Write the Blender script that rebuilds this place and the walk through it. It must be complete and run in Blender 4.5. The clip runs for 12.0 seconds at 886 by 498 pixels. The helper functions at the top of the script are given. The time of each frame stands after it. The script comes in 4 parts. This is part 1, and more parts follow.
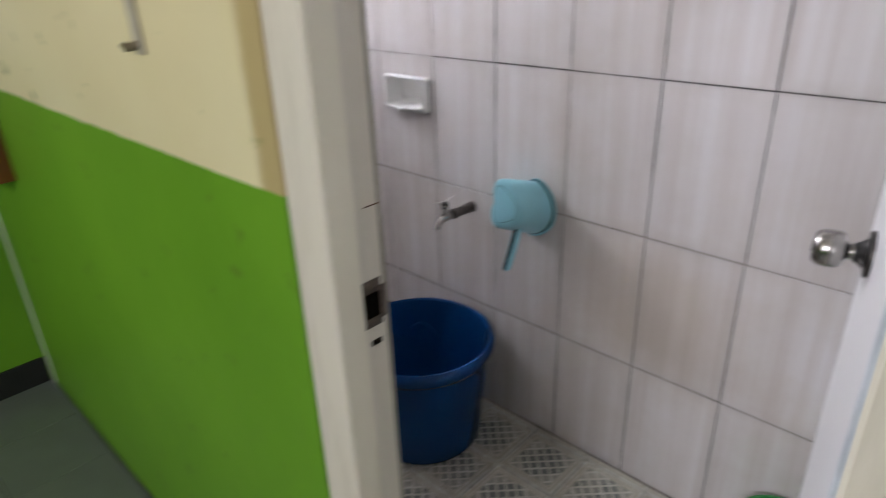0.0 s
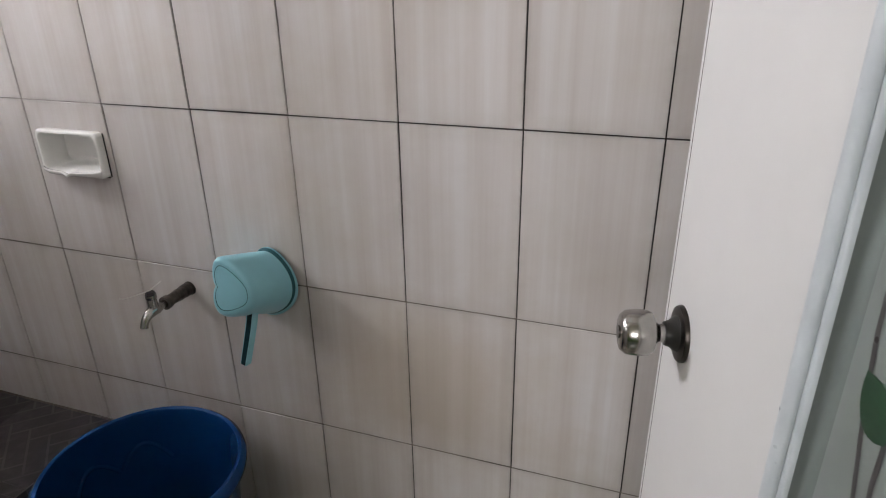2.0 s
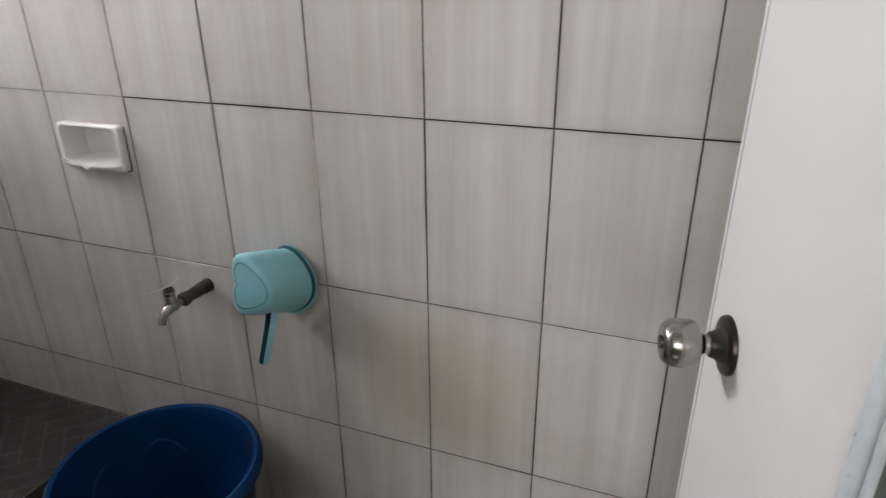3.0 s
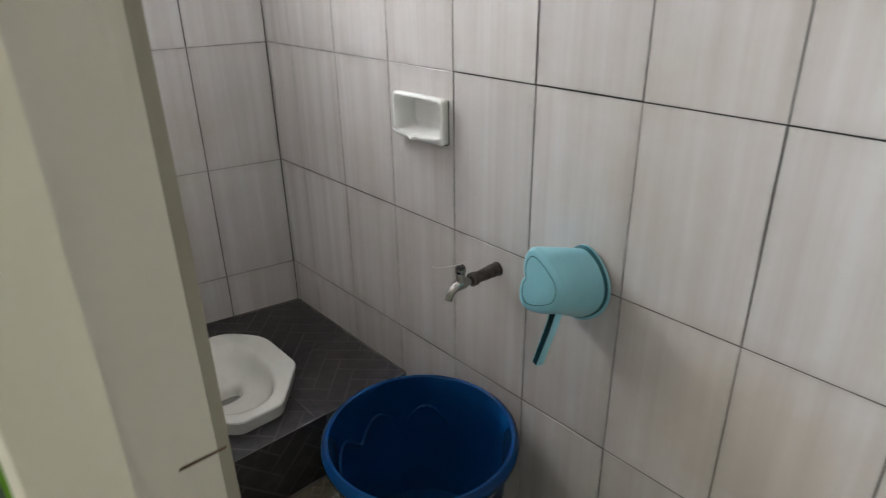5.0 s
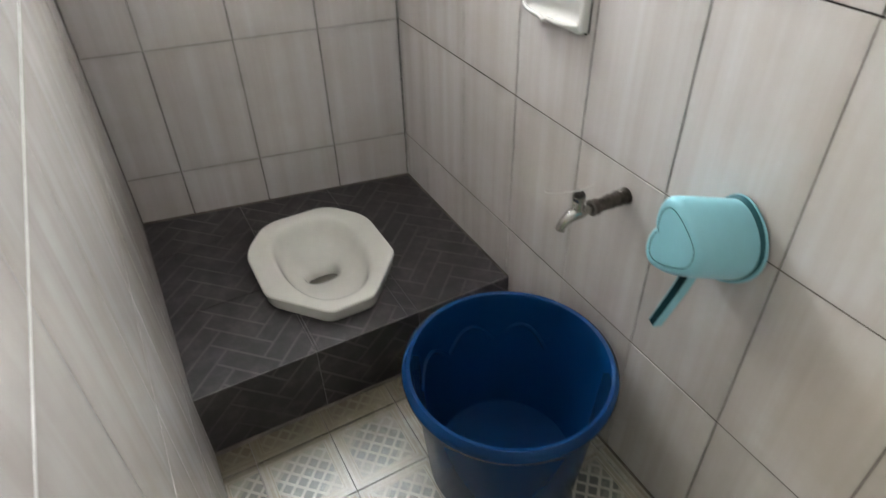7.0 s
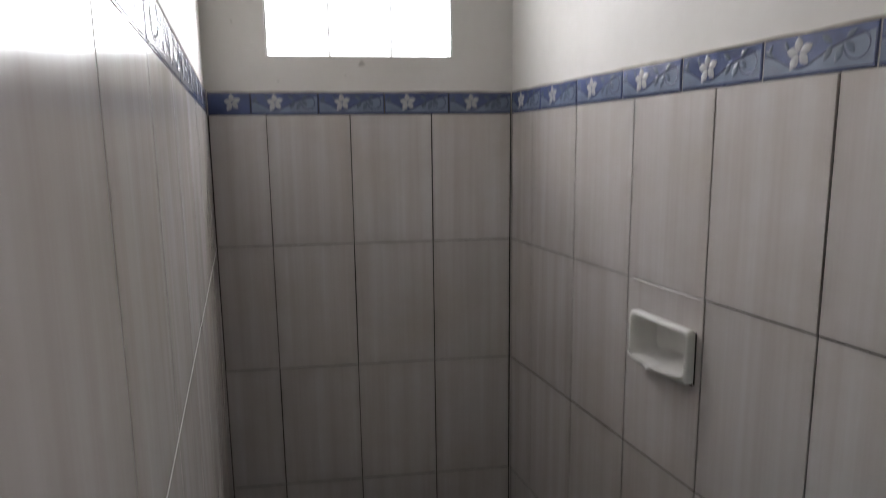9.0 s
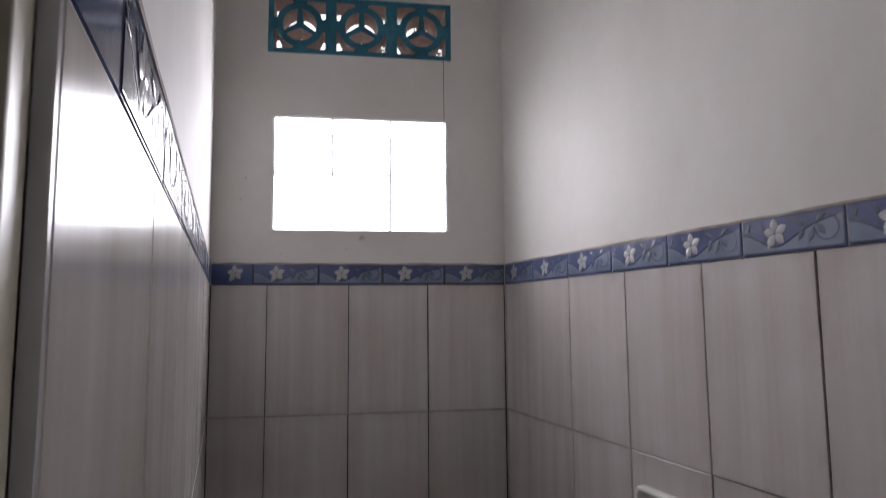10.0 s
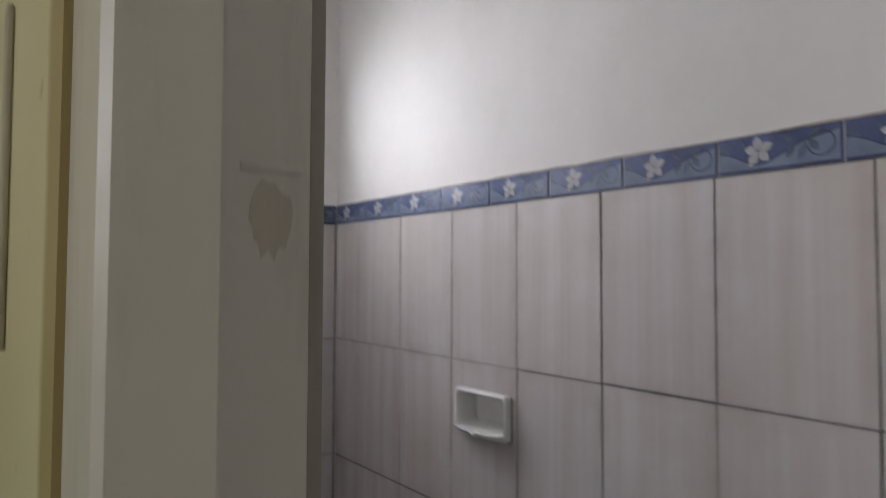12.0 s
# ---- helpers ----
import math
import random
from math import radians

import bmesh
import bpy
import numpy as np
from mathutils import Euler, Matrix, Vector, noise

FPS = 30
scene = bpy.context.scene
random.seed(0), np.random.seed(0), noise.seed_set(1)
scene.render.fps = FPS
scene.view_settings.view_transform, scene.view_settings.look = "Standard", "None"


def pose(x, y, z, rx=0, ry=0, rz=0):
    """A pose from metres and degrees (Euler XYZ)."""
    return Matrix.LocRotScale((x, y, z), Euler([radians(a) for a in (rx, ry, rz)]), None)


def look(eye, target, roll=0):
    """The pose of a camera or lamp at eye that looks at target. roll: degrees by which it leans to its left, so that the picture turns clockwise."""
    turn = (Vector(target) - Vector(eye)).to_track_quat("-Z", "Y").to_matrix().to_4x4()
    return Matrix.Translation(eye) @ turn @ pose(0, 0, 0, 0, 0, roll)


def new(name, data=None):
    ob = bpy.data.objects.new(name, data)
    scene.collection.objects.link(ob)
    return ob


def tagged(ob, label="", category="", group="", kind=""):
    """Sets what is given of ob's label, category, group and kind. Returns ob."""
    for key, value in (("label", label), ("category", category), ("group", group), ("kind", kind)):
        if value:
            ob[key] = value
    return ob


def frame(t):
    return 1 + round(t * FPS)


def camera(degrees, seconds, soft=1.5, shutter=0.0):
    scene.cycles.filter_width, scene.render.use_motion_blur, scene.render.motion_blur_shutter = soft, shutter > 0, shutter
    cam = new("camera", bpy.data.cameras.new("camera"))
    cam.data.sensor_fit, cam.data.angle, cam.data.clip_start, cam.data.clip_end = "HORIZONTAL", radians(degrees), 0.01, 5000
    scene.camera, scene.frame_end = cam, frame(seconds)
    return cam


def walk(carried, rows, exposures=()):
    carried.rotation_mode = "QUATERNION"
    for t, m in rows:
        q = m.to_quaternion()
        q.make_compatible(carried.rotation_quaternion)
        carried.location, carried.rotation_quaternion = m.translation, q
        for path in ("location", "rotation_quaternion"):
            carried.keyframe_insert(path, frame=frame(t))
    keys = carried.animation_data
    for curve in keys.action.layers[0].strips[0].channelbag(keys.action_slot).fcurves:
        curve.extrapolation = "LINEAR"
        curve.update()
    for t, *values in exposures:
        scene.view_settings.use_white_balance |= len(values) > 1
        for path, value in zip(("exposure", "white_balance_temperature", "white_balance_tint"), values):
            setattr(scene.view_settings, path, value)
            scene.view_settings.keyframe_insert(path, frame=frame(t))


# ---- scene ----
cam = camera(70.0, 12.0, soft=1.05, shutter=0.5)

PATH = [
    (0, (-1.431, -2.346, 1.467), (-0.135, -1.079, 0.629), -2.1),
    (0.5, (-1.316, -2.289, 1.489), (0.221, -1.315, 0.658), -1.0),
    (1, (-1.228, -2.244, 1.469), (0.376, -1.376, 0.647), -1.4),
    (1.5, (-1.171, -2.194, 1.465), (0.53, -1.546, 0.636), -0.8),
    (2, (-1.14, -2.174, 1.458), (0.587, -1.561, 0.658), -0.9),
    (2.5, (-1.124, -2.153, 1.453), (0.615, -1.567, 0.656), -0.4),
    (4.5, (-1.086, -2.113, 1.433), (0.268, -0.893, 0.61), -0.8),
    (5, (-1.026, -2.039, 1.429), (0.181, -0.68, 0.595), -1.0),
    (5.5, (-0.926, -1.961, 1.42), (0.18, -0.613, 0.441), -1.1),
    (6, (-0.842, -1.876, 1.422), (0.183, -0.642, 0.227), -1.0),
    (6.5, (-0.823, -1.848, 1.443), (0.012, -0.603, 0.120), -1.7),
    (8.3, (-0.864, -1.888, 1.469), (-0.277, -0.098, 0.798), -0.6),
    (8.5, (-0.845, -1.894, 1.472), (-0.259, -0.072, 0.888), -0.9),
    (9, (-0.851, -1.902, 1.489), (-0.233, -0.026, 1.169), -0.7),
    (9.5, (-0.864, -1.902, 1.493), (-0.222, -0.007, 1.456), -0.7),
    (10, (-0.881, -1.92, 1.495), (-0.219, -0.042, 1.7), -0.5),
    (10.5, (-0.901, -1.937, 1.498), (-0.193, -0.092, 1.814), -0.0),
    (11, (-0.953, -1.966, 1.482), (-0.154, -0.163, 1.816), -0.3),
    (11.5, (-1.014, -2.009, 1.46), (-0.028, -0.291, 1.73), -0.4),
    (12, (-1.072, -2.022, 1.417), (0.153, -0.444, 1.495), 0.2),
]
walk(cam, [(t, look(eye, target, roll)) for t, eye, target, roll in PATH],
     [(0.0, 0.54, 6000, 17), (0.6, 0.49, 6050, 16), (1.0, 0.40, 6200, 14), (2.7, 0.26, 6400, 13), (4.3, 0.51, 6250, 10), (5.0, 0.54, 6200, 7), (5.5, 0.80, 6200, 5), (6.0, 1.02, 6250, 6), (6.7, 1.00, 6300, 6), (8.3, 0.52, 6450, 8),
      (9.0, -0.75, 6400, 12), (9.5, -1.04, 6250, 18), (10.5, -1.15, 6300, 20), (11.1, -0.86, 6250, 20), (11.6, -0.79, 6250, 16), (12.0, -0.55, 6150, 16)])

# ---- world and light ----
world = bpy.data.worlds.new("sky")
scene.world = world
world.use_nodes = True
wn = world.node_tree.nodes
sky = wn.new("ShaderNodeTexSky")
sky.sky_type = 'NISHITA'
sky.sun_disc = False
sky.sun_elevation = radians(50)
sky.sun_rotation = radians(-25)
world.node_tree.links.new(sky.outputs[0], wn["Background"].inputs[0])
wn["Background"].inputs[1].default_value = 0.15

sun_data = bpy.data.lights.new("sun", 'SUN')
sun_data.energy, sun_data.angle, sun_data.color = 1.2, radians(12), (1.0, 0.96, 0.9)
sun = new("sun", sun_data)
sun.matrix_world = look((1.5, 3.5, 6.0), (0, 0, 0))


def area(name, eye, target, w, h, watts, color=(1, 1, 1)):
    data = bpy.data.lights.new(name, 'AREA')
    data.shape, data.size, data.size_y, data.energy, data.color = 'RECTANGLE', w, h, watts, color
    ob = new(name, data)
    ob.matrix_world = look(eye, target)
    return ob


# ---- plan ----
SKEW = radians(10.6)                       # the window wall is not square to the tap wall
NE = Vector((0, -0.027, 0))
XW = -0.935                                # inner face of the door wall
YS = -2.46                                 # inner face of the south wall
ZT = 1.59                                  # top of the wall tiles
ZB = 1.655                                 # top of the blue border
ZC = 2.64                                  # ceiling
ZP = 0.222                                 # toilet platform
XK, XH = -1.03, -1.034                      # hall face of the door frame, of the hall wall
Y1, Y2 = -1.76, -2.312                     # the clear opening of the door frame
n_right = Vector((math.cos(SKEW), -math.sin(SKEW), 0))


def wall_frame(origin, right):
    right = Vector(right).normalized()
    up = Vector((0, 0, 1))
    n = right.cross(up)
    m = Matrix((right, up, n)).transposed().to_4x4()
    m.translation = origin
    return m


F_E = wall_frame((0, -0.027, 0), (0, -1, 0))
F_N = wall_frame(NE, n_right)
F_W = wall_frame((-0.9111, 0, 0), (0.0083, 1, 0))
F_H = wall_frame((XW, 0, 0), (0, 1, 0))
F_S = wall_frame((0, YS, 0), (-1, 0, 0))
NW_Y = NE.y + math.tan(SKEW) * 0.913

daylight = area("window_daylight", F_N @ Vector((-0.467, 1.965, -0.15)), F_N @ Vector((-0.467, 1.40, 1)), 0.60, 0.46, 32, (0.985, 0.985, 1.0))
daylight.data.spread = radians(145)
# added fill lamp for the hall side; no such source is seen
area("hall_fill", (-3.95, -2.1, 2.05), (0, -2.0, 0.95), 1.3, 1.0, 36, (1.0, 0.97, 0.93))

# ---- material helpers ----


class Mat:
    """A node material under construction."""

    def __init__(self, name, rough=0.5, metal=0.0):
        self.m = bpy.data.materials.new(name)
        self.m.use_nodes = True
        self.t = self.m.node_tree
        self.b = self.t.nodes["Principled BSDF"]
        self.b.inputs["Roughness"].default_value = rough
        self.b.inputs["Metallic"].default_value = metal

    def node(self, kind, **props):
        n = self.t.nodes.new(kind)
        for k, v in props.items():
            setattr(n, k, v)
        return n

    def put(self, sock, v):
        if hasattr(v, "is_output"):
            self.t.links.new(v, sock)
        else:
            sock.default_value = v

    def math(self, op, a, b=0.0, c=0.0):
        n = self.node("ShaderNodeMath", operation=op)
        self.put(n.inputs[0], a)
        self.put(n.inputs[1], b)
        self.put(n.inputs[2], c)
        return n.outputs[0]

    def coords(self, kind="Object"):
        return self.node("ShaderNodeTexCoord").outputs[kind]

    def position(self):
        return self.node("ShaderNodeNewGeometry").outputs["Position"]

    def random(self):
        return self.node("ShaderNodeObjectInfo").outputs["Random"]

    def scaled(self, v, s, shift=None):
        n = self.node("ShaderNodeVectorMath", operation='MULTIPLY')
        self.put(n.inputs[0], v)
        n.inputs[1].default_value = s
        if shift is None:
            return n.outputs[0]
        a = self.node("ShaderNodeVectorMath", operation='ADD')
        self.put(a.inputs[0], n.outputs[0])
        self.put(a.inputs[1], self.math('MULTIPLY', shift, 73.0))
        return a.outputs[0]

    def noise(self, v, scale, detail=3.0, rough=0.55):
        n = self.node("ShaderNodeTexNoise")
        self.put(n.inputs["Vector"], v)
        n.inputs["Scale"].default_value = scale
        n.inputs["Detail"].default_value = detail
        n.inputs["Roughness"].default_value = rough
        return n.outputs["Fac"]

    def ramp(self, f, stops):
        n = self.node("ShaderNodeValToRGB")
        self.put(n.inputs[0], f)
        e = n.color_ramp.elements
        while len(e) < len(stops):
            e.new(0.5)
        for el, (p, c) in zip(e, stops):
            el.position = p
            el.color = (*c, 1) if len(c) == 3 else c
        return n.outputs[0]

    def mix(self, f, a, b, mode='MIX'):
        n = self.node("ShaderNodeMix", data_type='RGBA', blend_type=mode)
        self.put(n.inputs[0], f)
        self.put(n.inputs[6], a if hasattr(a, "is_output") else (*a, 1))
        self.put(n.inputs[7], b if hasattr(b, "is_output") else (*b, 1))
        return n.outputs[2]

    def color(self, v):
        self.put(self.b.inputs["Base Color"], v if hasattr(v, "is_output") else (*v, 1))

    def rough(self, f, lo, hi):
        n = self.node("ShaderNodeMapRange")
        self.put(n.inputs[0], f)
        n.inputs[3].default_value, n.inputs[4].default_value = lo, hi
        self.put(self.b.inputs["Roughness"], n.outputs[0])

    def bump(self, f, dist, strength=1.0):
        n = self.node("ShaderNodeBump")
        self.put(n.inputs["Height"], f)
        n.inputs["Distance"].default_value = dist
        n.inputs["Strength"].default_value = strength
        self.put(self.b.inputs["Normal"], n.outputs[0])


def tile_material():
    k = Mat("streaked ceramic wall tile", 0.12)
    o, r = k.coords(), k.random()
    streak = k.noise(k.scaled(o, (24, 0.6, 1), r), 1.0, 4, 0.6)
    fine = k.noise(k.scaled(o, (190, 2.2, 1), r), 1.0, 3, 0.6)
    base = k.ramp(streak, [(0.3, (0.545, 0.50, 0.478)), (0.5, (0.605, 0.57, 0.553)), (0.68, (0.655, 0.632, 0.625))])
    base = k.mix(k.math('MULTIPLY', fine, 0.11), base, (0.49, 0.44, 0.41))
    tint = k.math('MULTIPLY_ADD', r, 0.07, 0.93)
    stain = k.noise(k.position(), 2.3, 5, 0.6)
    base = k.mix(k.ramp(stain, [(0.46, (0, 0, 0)), (0.76, (0.55, 0.55, 0.55))]), base, (0.46, 0.40, 0.325))
    # a brown tint under the dipper: dried splashes and the dipper's shadow together
    off = k.node("ShaderNodeVectorMath", operation='SUBTRACT')
    k.put(off.inputs[0], k.position())
    off.inputs[1].default_value = (0.0, -1.72, 0.56)
    ln = k.node("ShaderNodeVectorMath", operation='LENGTH')
    k.put(ln.inputs[0], k.scaled(off.outputs[0], (4.0, 2.6, 3.4)))
    stain_shadow = k.math('SUBTRACT', k.math('MULTIPLY_ADD', k.noise(k.position(), 4.0, 6, 0.65), 1.1, ln.outputs["Value"]), 0.55)
    base = k.mix(k.ramp(stain_shadow, [(0.35, (0.52, 0.52, 0.52)), (0.95, (0, 0, 0))]), base, (0.45, 0.37, 0.28))
    vm = k.node("ShaderNodeVectorMath", operation='SCALE')
    k.put(vm.inputs[0], base)
    k.put(vm.inputs["Scale"], tint)
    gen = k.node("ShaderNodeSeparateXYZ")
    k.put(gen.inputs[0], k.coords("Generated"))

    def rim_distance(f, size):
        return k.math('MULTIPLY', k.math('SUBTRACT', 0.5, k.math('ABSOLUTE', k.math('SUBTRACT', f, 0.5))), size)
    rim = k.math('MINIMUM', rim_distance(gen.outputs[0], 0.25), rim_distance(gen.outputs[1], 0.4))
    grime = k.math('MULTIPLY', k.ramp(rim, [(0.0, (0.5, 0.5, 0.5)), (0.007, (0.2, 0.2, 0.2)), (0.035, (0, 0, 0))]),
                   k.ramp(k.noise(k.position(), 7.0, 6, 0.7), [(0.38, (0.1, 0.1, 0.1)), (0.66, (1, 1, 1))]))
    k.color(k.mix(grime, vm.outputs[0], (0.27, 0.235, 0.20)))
    smear = k.noise(k.scaled(k.position(), (9, 9, 2.2)), 1.0, 5)
    k.rough(smear, 0.08, 0.26)
    k.bump(k.noise(o, 7.0, 2), 0.0006)
    return k.m


def grout_material():
    k = Mat("dirty dark grout", 0.85)
    f = k.noise(k.position(), 6.0, 4)
    k.color(k.ramp(f, [(0.48, (0.012, 0.011, 0.010)), (0.68, (0.05, 0.043, 0.038)), (0.80, (0.20, 0.175, 0.155))]))
    return k.m


def plaster_material(name, c, dirt=(0.45, 0.42, 0.38), amount=0.22):
    k = Mat(name, 0.42)
    p = k.position()
    f = k.noise(k.scaled(p, (1.6, 1.6, 1.0)), 1.0, 6, 0.6)
    g = k.noise(p, 34.0, 3)
    base = k.mix(k.ramp(f, [(0.45, (0, 0, 0)), (0.8, (amount * 2, amount * 2, amount * 2))]), c, dirt)
    base = k.mix(k.math('MULTIPLY', g, 0.1), base, dirt)
    spots = k.noise(p, 21.0, 1)
    base = k.mix(k.ramp(spots, [(0.80, (0, 0, 0)), (0.83, (0.5, 0.5, 0.5))]), base, (0.2, 0.17, 0.14))
    k.color(base)
    k.bump(k.noise(p, 11.0, 5), 0.004, 0.35)
    k.rough(g, 0.62, 0.85)
    return k.m


def hall_material():
    k = Mat("cream and lime green hall paint", 0.45)
    p = k.position()
    sep = k.node("ShaderNodeSeparateXYZ")
    k.put(sep.inputs[0], p)
    wob = k.math('MULTIPLY_ADD', k.noise(p, 9.0, 3), 0.012, sep.outputs[2])
    f = k.noise(p, 1.8, 5)
    green = k.ramp(f, [(0.3, (0.115, 0.288, 0.011)), (0.7, (0.152, 0.358, 0.016))])
    cream = k.ramp(f, [(0.3, (0.70, 0.62, 0.36)), (0.7, (0.76, 0.70, 0.44))])
    upper = k.math('GREATER_THAN', wob, 1.206)
    strip = k.math('MULTIPLY_ADD', k.noise(p, 16.0, 4), 0.02, sep.outputs[1])
    cream = k.mix(k.ramp(k.math('ADD', strip, 2.0), [(0.365, (0.85, 0.85, 0.85)), (0.385, (0, 0, 0))]), cream, (0.40, 0.30, 0.12))
    base = k.mix(upper, green, cream)
    scuff = k.noise(k.scaled(p, (1, 3, 5)), 3.5, 5)
    base = k.mix(k.ramp(scuff, [(0.64, (0, 0, 0)), (0.74, (0.6, 0.6, 0.6))]), base, (0.09, 0.15, 0.02))
    k.color(base)
    k.bump(k.noise(p, 14.0, 5), 0.003, 0.4)
    return k.m


def paint_material(name, c, dirt, rough=0.4, amount=0.6):
    k = Mat(name, rough)
    o = k.position()
    f = k.noise(k.scaled(o, (14, 14, 2.0)), 1.0, 6, 0.65)
    g = k.noise(o, 60.0, 2)
    k.color(k.mix(k.ramp(f, [(0.5, (0, 0, 0)), (0.85, (amount, amount, amount))]), c, dirt))
    k.rough(g, rough * 0.8, rough * 1.25)
    k.bump(k.noise(k.scaled(o, (40, 40, 6)), 1.0, 4), 0.0012, 0.5)
    return k.m


def floor_material():
    """Printed floor tile: pale ground, lattice of grey rounded squares in a diamond, double lines across the corners."""
    k = Mat("patterned ceramic floor tile", 0.22)
    sep = k.node("ShaderNodeSeparateXYZ")
    k.put(sep.inputs[0], k.coords())
    x = k.math('DIVIDE', sep.outputs[0], 0.2)
    y = k.math('DIVIDE', sep.outputs[1], 0.2)
    ax = k.math('ABSOLUTE', k.math('SUBTRACT', x, 0.5))
    ay = k.math('ABSOLUTE', k.math('SUBTRACT', y, 0.5))
    d = k.math('MAXIMUM', ax, ay)                          # square distance from the middle
    p = k.math('MULTIPLY', k.math('ADD', x, y), 4.9)
    q = k.math('MULTIPLY', k.math('SUBTRACT', x, y), 4.9)
    cx = k.math('ABSOLUTE', k.math('SUBTRACT', k.math('FRACT', k.math('ADD', p, 20.1)), 0.5))
    cy = k.math('ABSOLUTE', k.math('SUBTRACT', k.math('FRACT', k.math('ADD', q, 20.5)), 0.5))
    sq = k.math('LESS_THAN', k.math('MAXIMUM', cx, cy), 0.37)
    dots = k.math('MULTIPLY', sq, k.math('LESS_THAN', d, 0.365))
    core = k.math('LESS_THAN', k.math('ADD', ax, ay), 0.42)
    band = k.math('MULTIPLY', k.math('GREATER_THAN', d, 0.375), k.math('LESS_THAN', d, 0.392))
    band2 = k.math('MULTIPLY', k.math('GREATER_THAN', d, 0.415), k.math('LESS_THAN', d, 0.455))
    n = k.noise(k.position(), 30.0, 5)
    ground = k.ramp(n, [(0.3, (0.33, 0.315, 0.265)), (0.7, (0.43, 0.415, 0.36))])
    shade = k.mix(core, (0.235, 0.23, 0.198), (0.125, 0.132, 0.122))
    c = k.mix(dots, ground, shade)
    c = k.mix(band, c, (0.29, 0.265, 0.20))
    c = k.mix(k.math('MULTIPLY', band2, 0.8), c, (0.30, 0.275, 0.215))
    dirt = k.noise(k.position(), 5.0, 6, 0.7)
    c = k.mix(k.ramp(dirt, [(0.5, (0, 0, 0)), (0.8, (0.6, 0.6, 0.6))]), c, (0.26, 0.22, 0.15))
    sp = k.node("ShaderNodeSeparateXYZ")
    k.put(sp.inputs[0], k.position())
    silt = k.math('MULTIPLY_ADD', k.noise(k.position(), 13.0, 5, 0.7), 0.16, sp.outputs[1])
    c = k.mix(k.ramp(k.math('ADD', silt, 0.83), [(0.02, (0, 0, 0)), (0.16, (0.75, 0.75, 0.75))]), c, (0.17, 0.138, 0.09))
    k.color(c)
    k.rough(dirt, 0.12, 0.4)
    return k.m


def herring_material():
    """Dark tile printed with a herringbone of thin pale joints."""
    k = Mat("dark herringbone printed tile", 0.33)
    p = k.position()
    sep = k.node("ShaderNodeSeparateXYZ")
    k.put(sep.inputs[0], p)
    w, n = 0.054, 3.0
    run = k.math('ADD', sep.outputs[1], sep.outputs[2])
    a = k.math('ADD', sep.outputs[0], run)
    b = k.math('SUBTRACT', run, sep.outputs[0])
    x = k.math('ADD', k.math('DIVIDE', a, w * 1.414), 100)
    y = k.math('ADD', k.math('DIVIDE', b, w * 1.414), 100)
    i, j = k.math('FLOOR', x), k.math('FLOOR', y)
    fx, fy = k.math('FRACT', x), k.math('FRACT', y)
    m = k.math('FLOORED_MODULO', k.math('SUBTRACT', i, j), 2 * n)
    lx = k.math('ADD', m, fx)
    ly = k.math('ADD', k.math('SUBTRACT', 2 * n - 1, m), fy)

    def edge(v, span):
        return k.math('MINIMUM', v, k.math('SUBTRACT', span, v))
    eh = k.math('MINIMUM', edge(fy, 1.0), edge(lx, n))
    ev = k.math('MINIMUM', edge(fx, 1.0), edge(ly, n))
    horiz = k.math('LESS_THAN', m, n)
    e = k.math('ADD', k.math('MULTIPLY', horiz, eh), k.math('MULTIPLY', k.math('SUBTRACT', 1.0, horiz), ev))
    line = k.math('LESS_THAN', e, 0.062)
    f = k.noise(p, 16.0, 6, 0.65)
    body = k.ramp(f, [(0.3, (0.020, 0.017, 0.018)), (0.5, (0.036, 0.031, 0.033)), (0.8, (0.085, 0.076, 0.075))])
    lined = k.noise(p, 5.0, 3)
    c = k.mix(k.math('MULTIPLY', line, k.ramp(lined, [(0.3, (0.12, 0.12, 0.12)), (0.7, (0.5, 0.5, 0.5))])), body, (0.17, 0.155, 0.15))
    k.color(c)
    k.rough(f, 0.25, 0.5)
    k.bump(e, 0.0004, 0.3)
    return k.m


def plain(name, c, rough=0.4, metal=0.0, vary=0.12, scale=18.0, bump=0.0, **more):
    k = Mat(name, rough, metal)
    p = k.coords()
    f = k.noise(p, scale, 5)
    dark = tuple(v * (1 - vary) for v in c)
    light = tuple(min(1, v * (1 + vary)) for v in c)
    k.color(k.ramp(f, [(0.3, dark), (0.7, light)]))
    if vary > 0.1:
        k.rough(k.noise(p, scale * 3, 3), rough * 0.75, rough * 1.3)
    if bump:
        k.bump(f, bump)
    for key, v in more.items():
        k.b.inputs[key.replace("_", " ")].default_value = v
    return k.m


M_TILE, M_GROUT = tile_material(), grout_material()
M_WHITE = plaster_material("white wall plaster", (0.73, 0.71, 0.68))
M_CEIL = plaster_material("ceiling paint", (0.80, 0.785, 0.75), amount=0.2)
M_HALL = hall_material()
M_FRAME = paint_material("dirty cream gloss paint", (0.70, 0.65, 0.54), (0.33, 0.28, 0.19), 0.32, 0.65)
M_EDGE = paint_material("dark brown mottled paint", (0.27, 0.24, 0.195), (0.09, 0.07, 0.05), 0.5, 0.95)
M_REBATE = paint_material("browner jamb paint", (0.63, 0.58, 0.51), (0.22, 0.17, 0.11), 0.45, 0.7)
M_PATCH = paint_material("thin worn brown paint", (0.50, 0.44, 0.365), (0.22, 0.17, 0.115), 0.5, 0.9)
M_LIP = plain("grubby plaster edge", (0.33, 0.30, 0.265), 0.8, vary=0.4, scale=18)
